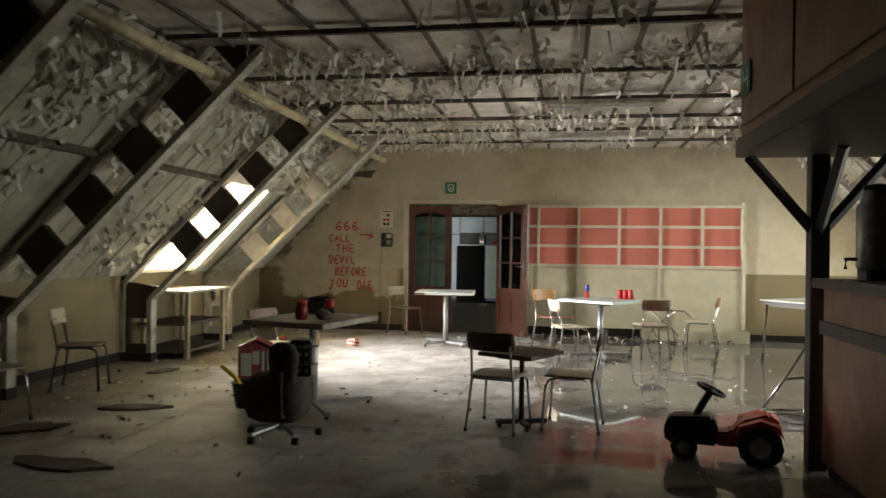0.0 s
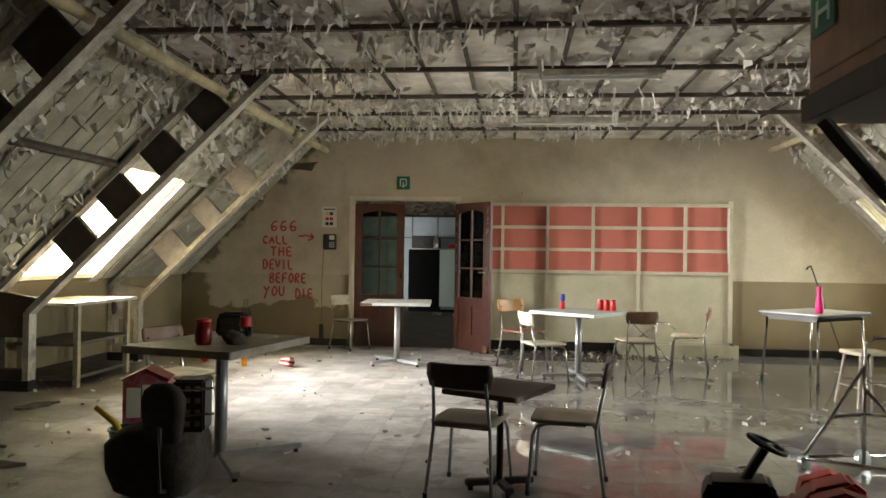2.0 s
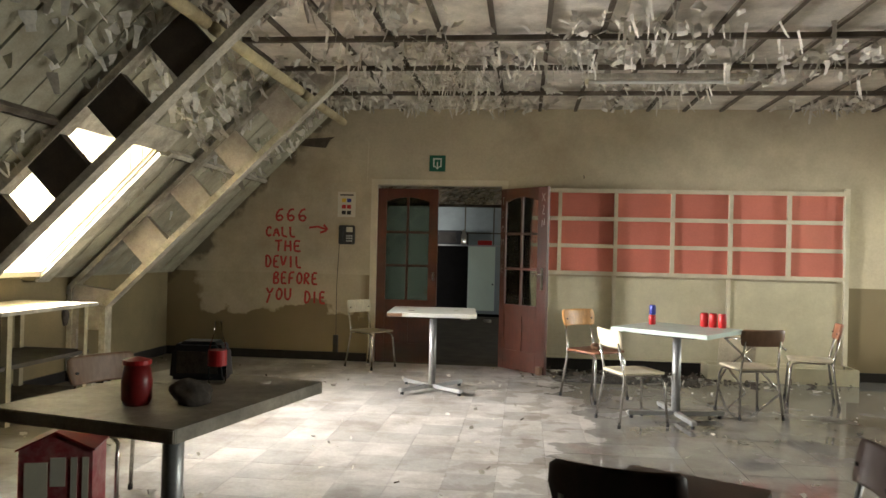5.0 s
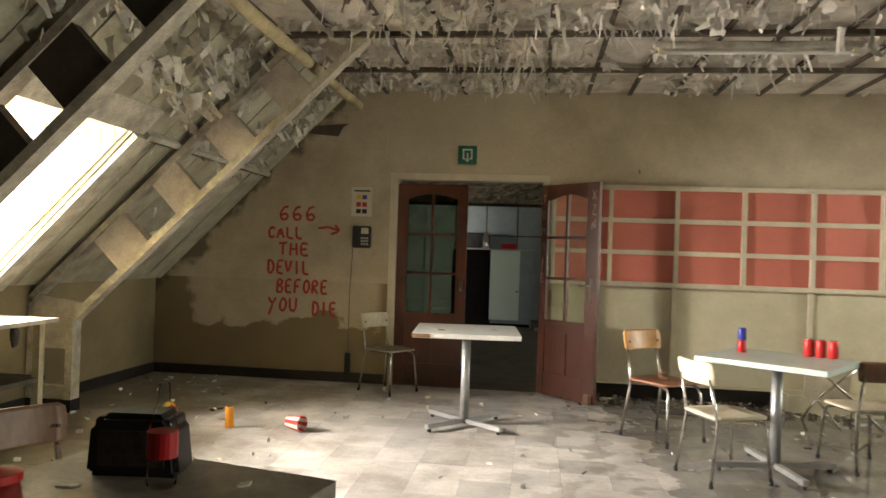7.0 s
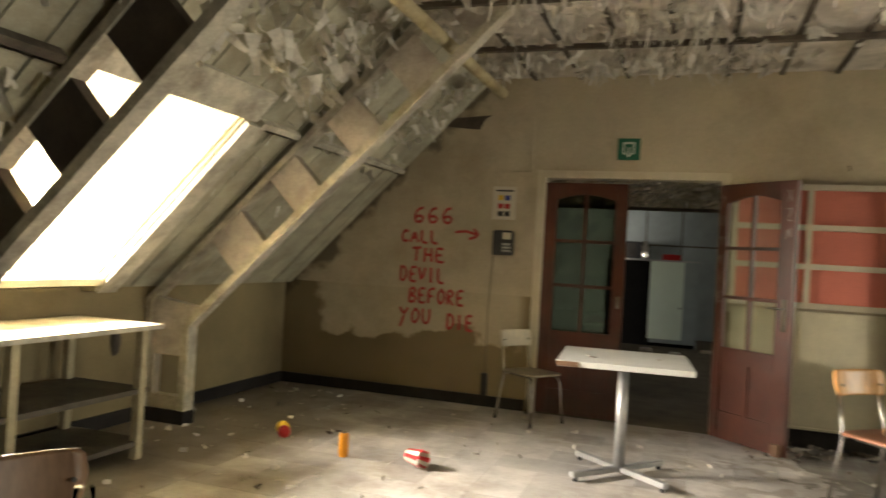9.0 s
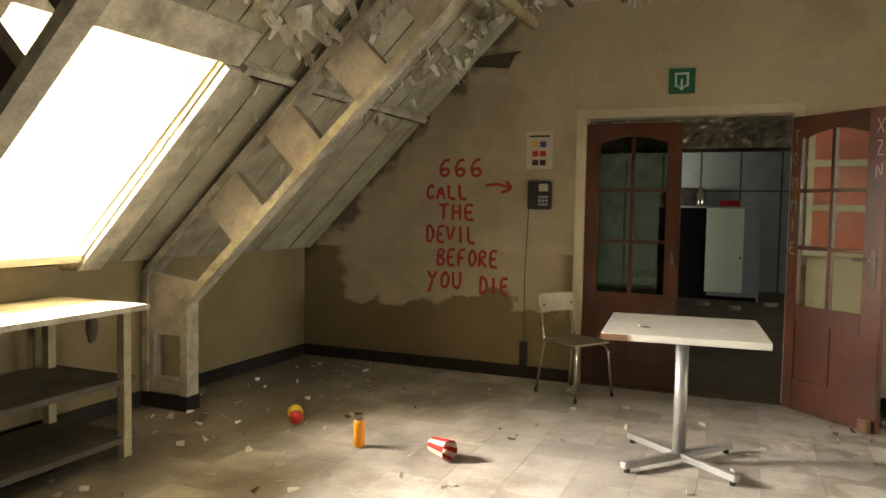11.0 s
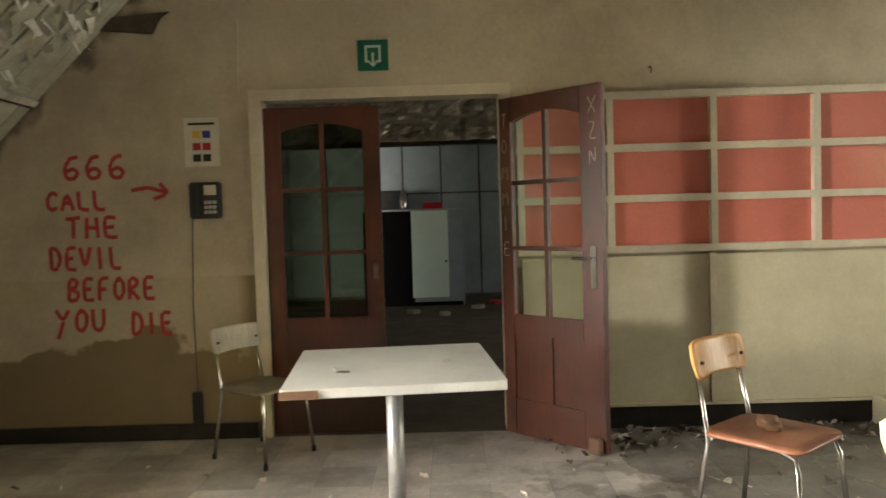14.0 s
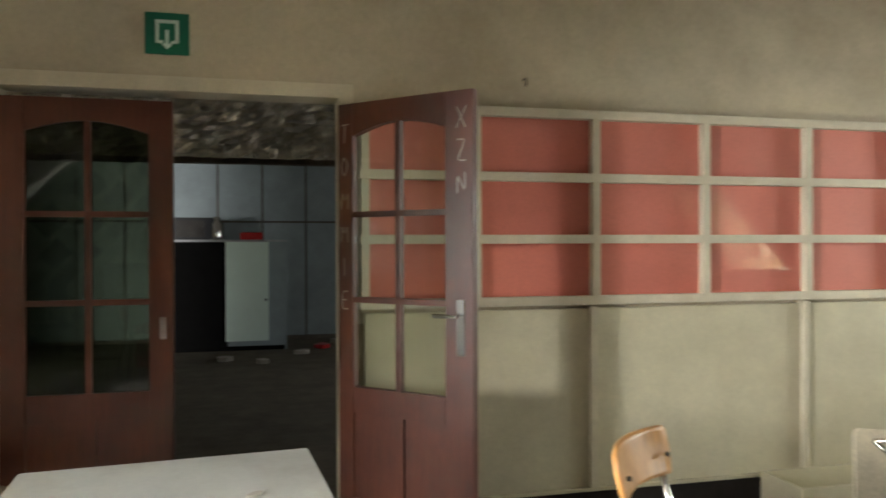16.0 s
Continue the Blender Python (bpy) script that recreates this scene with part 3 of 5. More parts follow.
def door_leaf(name, m, label, glass, s=0.105, e=0.105, w=0.72, h=2.06):
    """Hinge at x = 0; the leaf runs to x = w; its room face looks to -y."""
    d = thing(name, m, label, "door", "double door leaves", "structure")
    t = 0.042
    mid = (s + w - e) / 2
    part("stile", box(0, 0, 0.01, s, t, h, 0.004), M_MAHOGANY, d)
    part("stile", box(w - e, 0, 0.01, w, t, h, 0.004), M_MAHOGANY, d)
    # arched top rail
    pts = [(s, h), (s, h - 0.15)] + [(s + (w - s - e) * k / 10, h - 0.15 + 0.05 * math.sin(math.pi * k / 10)) for k in range(1, 10)] + [(w - e, h - 0.15), (w - e, h)]
    part("top_rail", prism(pts, 0.001, t - 0.001), M_MAHOGANY, d)
    part("mid_rail", box(s, 0.001, 0.625, w - e, t - 0.001, 0.745), M_MAHOGANY, d)
    part("bottom_rail", box(s, 0.001, 0.01, w - e, t - 0.001, 0.23), M_MAHOGANY, d)
    part("muntin", box(mid - 0.03, 0.002, 0.23, mid + 0.03, t - 0.002, 0.625), M_MAHOGANY, d)
    for x0, x1 in ((s, mid - 0.03), (mid + 0.03, w - e)):
        part("panel", box(x0, 0.012, 0.23, x1, 0.03, 0.625), M_MAHOGANY, d)
    part("glazing_bar", box(mid - 0.013, 0.004, 0.745, mid + 0.013, t - 0.004, h - 0.1), M_MAHOGANY, d)
    zs = [0.745, 1.15, 1.545, h - 0.12]
    for z in zs[1:3]:
        for x0, x1 in ((s, mid - 0.013), (mid + 0.013, w - e)):
            part("glazing_bar", box(x0, 0.005, z - 0.013, x1, t - 0.005, z + 0.013), M_MAHOGANY, d)
    for i in range(3):
        for x0, x1 in ((s, mid - 0.013), (mid + 0.013, w - e)):
            g = part("pane", box(x0, 0.019, zs[i] + (0.013 if i else 0), x1, 0.023, zs[i + 1] - (0.013 if i < 2 else -0.05)), glass, d)
            g.visible_shadow = False
    return d


def handle_on(d, x, y, sgn):
    p = part("handle_plate", box(x - 0.02, min(y, y + 0.008 * sgn), 0.93, x + 0.02, max(y, y + 0.008 * sgn), 1.17, 0.003), M_TINFOILCAN, d, "bright metal handle plate")
    part("lever", tube([(x, y + 0.008 * sgn, 1.1), (x, y + 0.05 * sgn, 1.1), (x - 0.11, y + 0.05 * sgn, 1.1)], 0.009), M_TINFOILCAN, d)


left_leaf = door_leaf("door_1", pose(DX0 + 0.003, Y1 + 0.02, 0, 0, 0, 0), "closed red-brown glazed door leaf with an arched top rail", M_GLASS)
part("keyhole_plate", box(0.66, -0.006, 0.98, 0.69, 0, 1.08), M_TINFOILCAN, left_leaf)
right_leaf = door_leaf("door_2", pose(DX1 - 0.006, Y1 - 0.05, 0, 0, 0, -44), "red-brown glazed door leaf standing open into the room", M_DOORGLASS, 0.085, 0.14)
handle_on(right_leaf, 0.66, 0.0, -1)
part("stop_block", box(0.63, -0.05, 0.01, 0.7, -0.001, 0.1, 0.006), M_SEAT_BROWN, right_leaf, "worn wooden door stop")

# room beyond the door
FX0, FX1, FY1, FZ = -3.9, 4.4, 19.8, 2.75
setting("floor_beyond", box(FX0, Y1, -0.2, FX1, FY1, -0.002), M_CARPET, "dark littered floor of the room beyond", "floor")
setting("wall_beyond_north", box(FX0, FY1, 0, FX1, FY1 + 0.1, FZ), M_WALL, "wall behind the cupboards", "wall")
setting("wall_beyond_west", box(FX0 - 0.1, Y1 + 0.14, 0, FX0, FY1 + 0.1, FZ), M_WALL, "plain side wall of the far room", "wall")
# unseen wall in pieces, leaving an assumed opening round the added lamp
for y0, z0, y1, z1 in ((Y1 + 0.14, 0, 14.4, FZ), (15.6, 0, FY1 + 0.1, FZ), (14.4, 0, 15.6, 1.05), (14.4, 2.05, 15.6, FZ)):
    setting("wall_beyond_east", box(FX1, y0, z0, FX1 + 0.1, y1, z1), M_WALL, "unseen side wall of the far room, opening added for its lamp", "wall")
setting("ceiling_beyond", box(FX0 - 0.1, Y1 + 0.14, FZ, FX1 + 0.1, FY1 + 0.1, FZ + 0.1), M_CEIL, "stained ceiling of the far room", "ceiling")
cup = thing("cupboard_wall", Matrix.Translation((0, 19.46, 0)), "blue-grey fitted cupboards along the far wall", "cupboard")
part("body", box(-3.4, 0.02, 0, 1.72, 0.3, 2.7), M_SHELF, cup)
for i in range(8):
    x = -3.4 + i * 0.64
    if i not in (4, 5):
        part("door", box(x + 0.015, 0, 0.06, x + 0.625, 0.019, 1.75, 0.003), M_BLUEGREY, cup)
    part("door", box(x + 0.015, 0, 1.78, x + 0.625, 0.019, 2.66, 0.003), M_BLUEGREY, cup)
part("door", box(-0.12, 0, 0.06, 0.425, 0.019, 1.75, 0.003), M_BLUEGREY, cup)
# no real depth here: the bay's shade is a near-black sheet
part("recess_back", box(-0.84, 0.012, 0.06, -0.13, 0.0195, 1.75), M_BARDARK, cup, "dark sheet standing in for the shade of an open bay")
bk = thing("open_shelving", Matrix.Translation((2.33, 19.4, 0)), "dark open shelving beside the cupboards", "shelf")
part("back", box(-0.58, 0.25, 0, 0.58, 0.28, 2.1), M_BLACK, bk)
for x in (-0.58, 0.555):
    part("side", box(x, -0.13, 0, x + 0.025, 0.25, 2.1), M_BARDARK, bk)
for z in (0.1, 0.6, 1.1, 1.6, 2.075):
    part("shelf", box(-0.555, -0.13, z, 0.555, 0.25, z + 0.025), M_BARDARK, bk)
cab = thing("low_cabinet", Matrix.Translation((0.0, 18.37, 0)), "dark cabinet with one pale mint door ajar", "cabinet")
part("body_side", box(-0.77, 0, 0.0, -0.74, 0.6, 1.46), M_BLACKWOOD, cab)
part("body_side", box(0.74, 0, 0.0, 0.77, 0.6, 1.46), M_BLUEGREY, cab)
part("top", box(-0.77, 0, 1.46, 0.77, 0.6, 1.49), M_STEEL, cab)
part("bottom", box(-0.74, 0, 0.0, 0.74, 0.6, 0.06), M_BLACKWOOD, cab)
part("back", box(-0.74, 0.57, 0.06, 0.74, 0.6, 1.46), M_BLACKWOOD, cab)
part("divider", box(-0.06, 0.002, 0.06, -0.035, 0.57, 1.46), M_BLACKWOOD, cab)
part("black_door", box(-0.735, -0.02, 0.02, -0.07, -0.001, 1.46, 0.003), M_BLACKWOOD, cab, "black cabinet door")
part("grey_panel", box(0.0, 0.004, 0.06, 0.74, 0.02, 1.46), M_BLUEGREY, cab, "grey inner panel")
md = part("door", box(0, -0.02, 0.13, 0.56, 0, 1.46, 0.003), M_MINT, cab, "pale mint cabinet door")
md.matrix_basis = pose(-0.03, -0.03, 0, 0, 0, 2)
part("lock", tube([(0.52, -0.024, 0.68), (0.52, -0.02, 0.68)], 0.018), M_BLACKWOOD, md)
tagged(part("metal_flask", turned([(0.07, 0), (0.074, 0.02), (0.074, 0.2), (0.04, 0.26), (0.04, 0.31)]), M_TINFOILCAN, None, "", True), "bright metal flask on the dark cabinet", "flask").matrix_basis = Matrix.Translation((-0.15, 18.55, 1.49))
ov = thing("small_oven", Matrix.Translation((-0.45, 18.7, 1.49)), "black oven on the dark cabinet", "oven")
part("case", box(-0.27, -0.16, 0, 0.27, 0.2, 0.3, 0.01), M_BLACK, ov)
part("oven_door", box(-0.23, -0.172, 0.04, 0.14, -0.1605, 0.26), M_DARKSTEEL, ov)
tagged(part("red_tin", box(-0.15, -0.07, 0, 0.15, 0.07, 0.1, 0.01), M_RED), "small red tin on the cabinet", "tin").matrix_basis = Matrix.Translation((0.3, 18.6, 1.49))
bmf = bmesh.new()
bmesh.ops.create_grid(bmf, x_segments=70, y_segments=14, size=0.5)
for v in bmf.verts:
    x, y = v.co.x * 3.4, v.co.y * 0.42
    v.co = Vector((x, 0.07 * noise.noise(Vector((x * 9, y * 14, 0))) + 0.05 * noise.noise(Vector((x * 25, y * 30, 5))), y))
bmesh.ops.solidify(bmf, geom=bmf.faces[:], thickness=0.004)
tagged(part("foil_insulation", bmf, M_FOIL), "crumpled silver insulation hanging at the ceiling edge", "insulation").matrix_basis = Matrix.Translation((0.5, 13.24, 2.2))
setting("ceiling_drop", box(FX0, 13.3, 1.96, FX1, 13.4, 2.05), M_BATTEN, "dark ceiling beam in the far room", "beam")

# ceiling battens, cross beams, lamps
frame_w = thing("ceiling_battens", Matrix.Identity(4), "dark battens in a grid under the ceiling boards", "battens", "", "structure")
x = 0.06 - 0.405 * 3
while x < 5.4:
    part("batten", box(x - 0.018, Y0, ZC - 0.026, x + 0.018, Y1, ZC - 0.002), M_BATTEN, frame_w)
    x += 0.405
for y in (-2.2, -0.9, 0.4, 1.6, 2.7, 3.85, 5.02, 6.4, 7.6, 8.68, 9.57, 10.59):
    part("cross_batten", box(-1.1, y - 0.022, ZC - 0.075, 5.2, y + 0.022, ZC - 0.036), M_BATTEN, frame_w)
for x0, x1, y in ((1.71, 2.93, 7.52), (1.6, 3.0, 9.68)):
    lp = thing("strip_light", Matrix.Translation(((x0 + x1) / 2, y, 2.9)), "dead fluorescent strip light on the ceiling battens", "ceiling light", "strip lights")
    hw = (x1 - x0) / 2
    part("housing", box(-hw, -0.05, -0.035, hw, 0.05, 0.01, 0.008), M_CHORD, lp)
    part("tube", tube([(-hw + 0.06, 0, -0.06), (hw - 0.06, 0, -0.06)], 0.014, 8), M_LAMP, lp)
    for e in (-hw + 0.03, hw - 0.06):
        part("lamp_holder", box(e, -0.02, -0.08, e + 0.03, 0.02, -0.034), M_CREAM, lp)


# ---- things ----
def chair(m, label, back, seat, group="tubular chairs", frame_mat=None, k=0.925):
    """Tubular steel chair; it faces +y."""
    c = thing("chair", m @ Matrix.Diagonal((k + 0.015, k + 0.015, k, 1)), label, "chair", group)
    fm = frame_mat or M_CHROME
    r = 0.011
    for sx in (-1, 1):
        part("front_leg", tube([(sx * 0.205, 0.21, 0.005), (sx * 0.18, 0.185, 0.36), (sx * 0.165, 0.165, 0.405), (sx * 0.15, 0.10, 0.425), (sx * 0.15, -0.12, 0.425)], r), fm, c, "", True)
        part("back_leg", tube([(sx * 0.2, -0.235, 0.005), (sx * 0.172, -0.18, 0.40), (sx * 0.168, -0.19, 0.47), (sx * 0.158, -0.236, 0.70)], r), fm, c, "", True)
        for y in (0.21, -0.235):
            part("foot_cap", tube([(sx * 0.205 if y > 0 else sx * 0.2, y, 0.0), (sx * 0.2045 if y > 0 else sx * 0.1995, y, 0.03)], 0.014), M_RUBBER, c)
    part("cross_tube", tube([(-0.168, -0.17, 0.42), (0.168, -0.17, 0.42)], 0.009), fm, c)
    part("seat", plate(0.4, 0.41, 0.014, 0.45, 0.012, 0.07), seat, c, "", True)
    b = bmesh.new()
    n = 10
    rows = []
    for j, (z, w) in enumerate(((0.655, 0.17), (0.665, 0.185), (0.73, 0.2), (0.79, 0.195), (0.805, 0.175))):
        rows.append([(w * (2 * k / n - 1), -0.19 - (z - 0.47) * 0.2 - 0.035 * (1 - (2 * k / n - 1) ** 2) + 0.024, z) for k in range(n + 1)])
    f = [[b.verts.new(p) for p in rw] for rw in rows]
    g = [[b.verts.new((p[0], p[1] - 0.016, p[2])) for p in rw] for rw in rows]
    for s in (f, g):
        for a, d in zip(s, s[1:]):
            for k in range(n):
                b.faces.new((a[k], a[k + 1], d[k + 1], d[k]))
    for k in range(n):
        b.faces.new((f[0][k], f[0][k + 1], g[0][k + 1], g[0][k]))
        b.faces.new((f[-1][k], f[-1][k + 1], g[-1][k + 1], g[-1][k]))
    for j in range(4):
        b.faces.new((f[j][0], f[j + 1][0], g[j + 1][0], g[j][0]))
        b.faces.new((f[j][n], f[j + 1][n], g[j + 1][n], g[j][n]))
    bmesh.ops.recalc_face_normals(b, faces=b.faces[:])
    part("backrest", b, back, c, "", True)
    for sx in (-1, 1):
        part("bolt", tube([(sx * 0.155, -0.215, 0.72), (sx * 0.155, -0.205, 0.72)], 0.008), M_DARKSTEEL, c)
    return c


chair(pose(1.455, 5.40, 0, 0, 0, -14), "tubular chair with dark ply back at the small dark table", M_SEAT_DARK, M_SEAT_GREY, frame_mat=M_STEEL)
chair(pose(2.0, 5.52, 0, 0, 0, 82), "tubular chair with dark back, turned to the small dark table", M_SEAT_DARK, M_SEAT_GREY, frame_mat=M_STEEL)
chair(pose(-0.57, 11.33, 0, 0, 0, -122), "cream-backed tubular chair beside the closed door leaf", M_SEAT_WHITE, M_SEAT_GREY)
chair(pose(1.81, 10.06, 0, 0, 0, -140), "orange ply chair on chromed legs by the panelling", M_SEAT_ORANGE, M_SEAT_RED, k=1.0)
chair(pose(2.02, 9.12, 0, 0, 0, -68), "cream tubular chair drawn up to the aqua table", M_SEAT_WHITE, M_SEAT_WHITE)
chair(pose(3.05, 9.62, 0, 0, 0, 12), "brown ply chair at the aqua table, standing in water", M_SEAT_BROWN, M_SEAT_WHITE)
chair(pose(3.78, 10.25, 0, 0, 0, 75), "red-brown ply chair standing in the wet", M_SEAT_RED, M_SEAT_WHITE)
chair(pose(-0.82, 6.62, 0, 0, 0, -115), "cream-seated chair with brown back behind the dirty table", M_SEAT_BROWN, M_SEAT_WHITE)
chair(pose(-2.55, 6.1, 0, 0, 0, -70), "pale-backed chair in the dark by the knee wall", M_SEAT_WHITE, M_SEAT_DARK, frame_mat=M_DARKSTEEL)
chair(pose(-2.35, 4.75, 0, 0, 0, -110), "dusty chair in the dark by the knee wall", M_SEAT_GREY, M_SEAT_GREY)


def pedestal_table(m, label, w, d, h, top, edge, cross=0.36, pole=0.035, leg=None, thick=0.035):
    t = thing("pedestal_table", m, label, "table", "cafe tables")
    leg = leg or M_STEEL
    part("tabletop", plate(w, d, thick, h, 0, 0.012, 2), top, t)
    part("underframe", box(-w * 0.28, -d * 0.28, h - thick - 0.025, w * 0.28, d * 0.28, h - thick - 0.001), M_DARKSTEEL, t)
    part("edge_strip", box(-w / 2, -d / 2 - 0.004, h - thick + 0.003, w / 2 - 0.004, -d / 2 - 0.0005, h - 0.004), edge, t)
    part("column", tube([(0, 0, 0.05), (0, 0, h - thick - 0.025)], pole, 16), leg, t, "", True)
    for a in (45, 135, 225, 315):
        c, s = math.cos(radians(a)), math.sin(radians(a))
        b = box(0.03, -0.022, 0.025, cross, 0.022, 0.06, 0.004)
        bmesh.ops.transform(b, matrix=pose(0, 0, 0, 0, 0, a), verts=b.verts)
        ft = part("foot", b, leg, t)
        part("glide", tube([(c * (cross - 0.03), s * (cross - 0.03), 0), (c * (cross - 0.03), s * (cross - 0.03), 0.025)], 0.016), M_RUBBER, ft)
    return t


ta = pedestal_table(pose(0.285, 10.1, 0, 0, 0, 5), "white laminate pedestal table in front of the door", 0.81, 0.8, 0.76, M_TOP, M_TOP, 0.4)
part("bare_edge", box(-0.406, -0.409, 0.728, -0.27, -0.4047, 0.757), M_SEAT_BROWN, ta, "bare chipboard edge")
pedestal_table(pose(2.4, 9.35, 0, 0, 0, -36), "aqua laminate pedestal table standing in water", 0.81, 0.72, 0.74, M_TOPAQUA, M_TOPAQUA, 0.4)
pedestal_table(pose(-0.16, 5.78, 0, 0, 0, -13), "dirty grey pedestal table with a stained top", 0.76, 0.92, 0.76, M_TOPDIRTY, M_TOPDIRTY, 0.52, 0.04, M_STEEL, 0.045)
pedestal_table(pose(1.62, 5.46, 0, 0, 0, -27), "small dark low table on a steel column", 0.46, 0.52, 0.58, M_TOPDARK, M_TOPDARK, 0.2, 0.02, M_DARKSTEEL, 0.03)

# wall table by the east slope
te = thing("work_table", pose(4.99, 9.675, 0, 0, 0, 37.6), "white-topped dark-edged table with tubular legs by the east slope", "table")
part("tabletop", plate(1.0, 0.71, 0.012, 0.765, 0, 0.03, 3), M_TOP, te)
part("edge_band", plate(1.006, 0.716, 0.028, 0.752, 0, 0.03, 3), M_BLACK, te, "black edge band")
part("apron", box(-0.42, -0.28, 0.68, 0.42, 0.28, 0.723), M_DARKSTEEL, te)
for sx in (-1, 1):
    for sy in (-1, 1):
        part("leg", tube([(sx * 0.46, sy * 0.32, 0.01), (sx * 0.42, sy * 0.29, 0.7)], 0.014), M_CHROME, te, "", True)
        part("foot_cap", tube([(sx * 0.46, sy * 0.32, 0), (sx * 0.459, sy * 0.319, 0.035)], 0.018), M_RUBBER, te)
fs_ = thing("folding_stool", pose(3.36, 10.9, 0.02, 0, 0, -6), "white folding stool tipped over, crossed tubes showing", "stool")
o = part("seat", plate(0.36, 0.34, 0.02, 0, 0, 0.04), M_SEAT_WHITE, fs_)
o.matrix_basis = pose(-0.03, 0.1, 0.34, 80, 6, 0)
for a, b in (((-0.17, 0.03, 0.49), (0.15, -0.02, 0.2)), ((-0.14, -0.0, 0.2), (0.18, 0.04, 0.47)), ((-0.17, 0.03, 0.49), (0.3, -0.06, 0.48)), ((0.3, -0.06, 0.48), (0.4, -0.08, 0.4)), ((0.15, -0.02, 0.2), (0.34, -0.12, -0.01)), ((-0.14, 0.0, 0.2), (0.0, -0.2, -0.01)), ((-0.14, 0.0, 0.2), (-0.2, 0.2, -0.01)), ((0.15, -0.02, 0.2), (0.2, 0.25, -0.01))):
    part("tube", tube([a, ((a[0] + b[0]) / 2, (a[1] + b[1]) / 2, (a[2] + b[2]) / 2), b], 0.011), M_CHROME, fs_, "", True)

# workbench under the dormer
wb = thing("work_bench", Matrix.Identity(4), "pale wooden bench with two lower shelves under the dormer", "bench")
part("benchtop", box(-3.16, 7.86, 0.79, -2.46, 9.03, 0.82, 0.004), M_CHORD, wb)
for x in (-3.1, -2.53):
    for y in (7.95, 8.86):
        part("leg", box(x, y, 0, x + 0.05, y + 0.05, 0.788), M_LEG, wb)
part("shelf", box(-3.1, 7.9, 0.4, -2.49, 8.95, 0.43), M_SHELF, wb)
part("shelf", box(-3.1, 7.9, 0.08, -2.49, 8.95, 0.11), M_SHELF, wb)


# ---- wall fittings ----
def slab(bm, x0, z0, x1, z1, y, d=0.003):
    return box(x0, y - d, z0, x1, y, z1, 0, bm)


sg = thing("exit_sign", Matrix.Translation((0.0, Y1 - 0.001, 2.265)), "green and white emergency exit sign above the door", "sign", "exit signs")
part("board", box(0, -0.008, 0, 0.19, 0, 0.188, 0.002), M_GREEN, sg)
bmx = bmesh.new()
for a in ((0.045, 0.05, 0.06, 0.155), (0.13, 0.05, 0.145, 0.155), (0.06, 0.14, 0.13, 0.155), (0.088, 0.045, 0.102, 0.11), (0.045, 0.05, 0.078, 0.062), (0.112, 0.05, 0.145, 0.062)):
    slab(bmx, *a, -0.0085, 0.002)
part("door_outline", bmx, M_SIGNWHITE, sg)
part("arrow", prism([(0.07, 0.048), (0.12, 0.048), (0.095, 0.022)], -0.0115, -0.009), M_SIGNWHITE, sg)

nt = thing("notice", Matrix.Translation((-1.09, Y1 - 0.001, 1.71)), "printed notice sheet with coloured squares", "notice")
part("sheet", box(0, -0.004, 0, 0.215, 0, 0.3), M_PAPER, nt)
for i, (c, zz) in enumerate(((M_YELLOW, 0.175), (M_RED, 0.1), (M_BLACK, 0.03))):
    for k in range(2):
        part("printed_square", box(0.05 + k * 0.062, -0.006, zz, 0.1 + k * 0.062, -0.0045, zz + 0.045), M_BLUE if (i == 0 and k) else c, nt)
part("printed_line", box(0.025, -0.006, 0.255, 0.19, -0.0045, 0.27), M_BLACK, nt)
kp = thing("door_phone", Matrix.Translation((-1.06, Y1 - 0.001, 1.385)), "black wall telephone unit with a pale label", "telephone")
part("case", box(0, -0.06, 0, 0.19, 0, 0.225, 0.01), M_BLACK, kp)
part("label_card", box(0.095, -0.064, 0.145, 0.17, -0.0605, 0.205), M_PAPER, kp)
for i in range(3):
    for j in range(3):
        part("key", box(0.095 + i * 0.027, -0.066, 0.03 + j * 0.03, 0.115 + i * 0.027, -0.0605, 0.05 + j * 0.03), M_STEEL, kp)
part("handset", box(0.02, -0.085, 0.015, 0.07, -0.0605, 0.21, 0.01), M_BLACK, kp)
part("cable", tube([(-0.0, -0.004, 0.01), (-0.02, -0.004, -0.5), (-0.015, -0.004, -1.09)], 0.004), M_BATTEN, kp)
part("cable_cover", box(-0.045, -0.03, -1.285, 0.015, 0, -1.08, 0.004), M_BLACK, kp)

# broken plaster edge high on the end wall
bp = thing("plaster_patch", Matrix.Identity(4), "patch of newer plaster with a broken rounded top edge", "plaster", "", "structure")
pts = [(-1.2, 2.15), (-0.74, 2.15), (-0.73, 2.6), (-0.76, 2.655), (-1.12, 2.66), (-1.2, 2.62), (-1.26, 2.54)]
part("plaster", prism(pts, Y1 - 0.014, Y1 - 0.001), M_WALL_END, bp)
part("broken_lath", prism([(-1.6, 2.56), (-1.25, 2.53), (-1.2, 2.63), (-1.15, 2.66), (-1.58, 2.63)], Y1 - 0.02, Y1 - 0.002), M_BATTEN, bp)

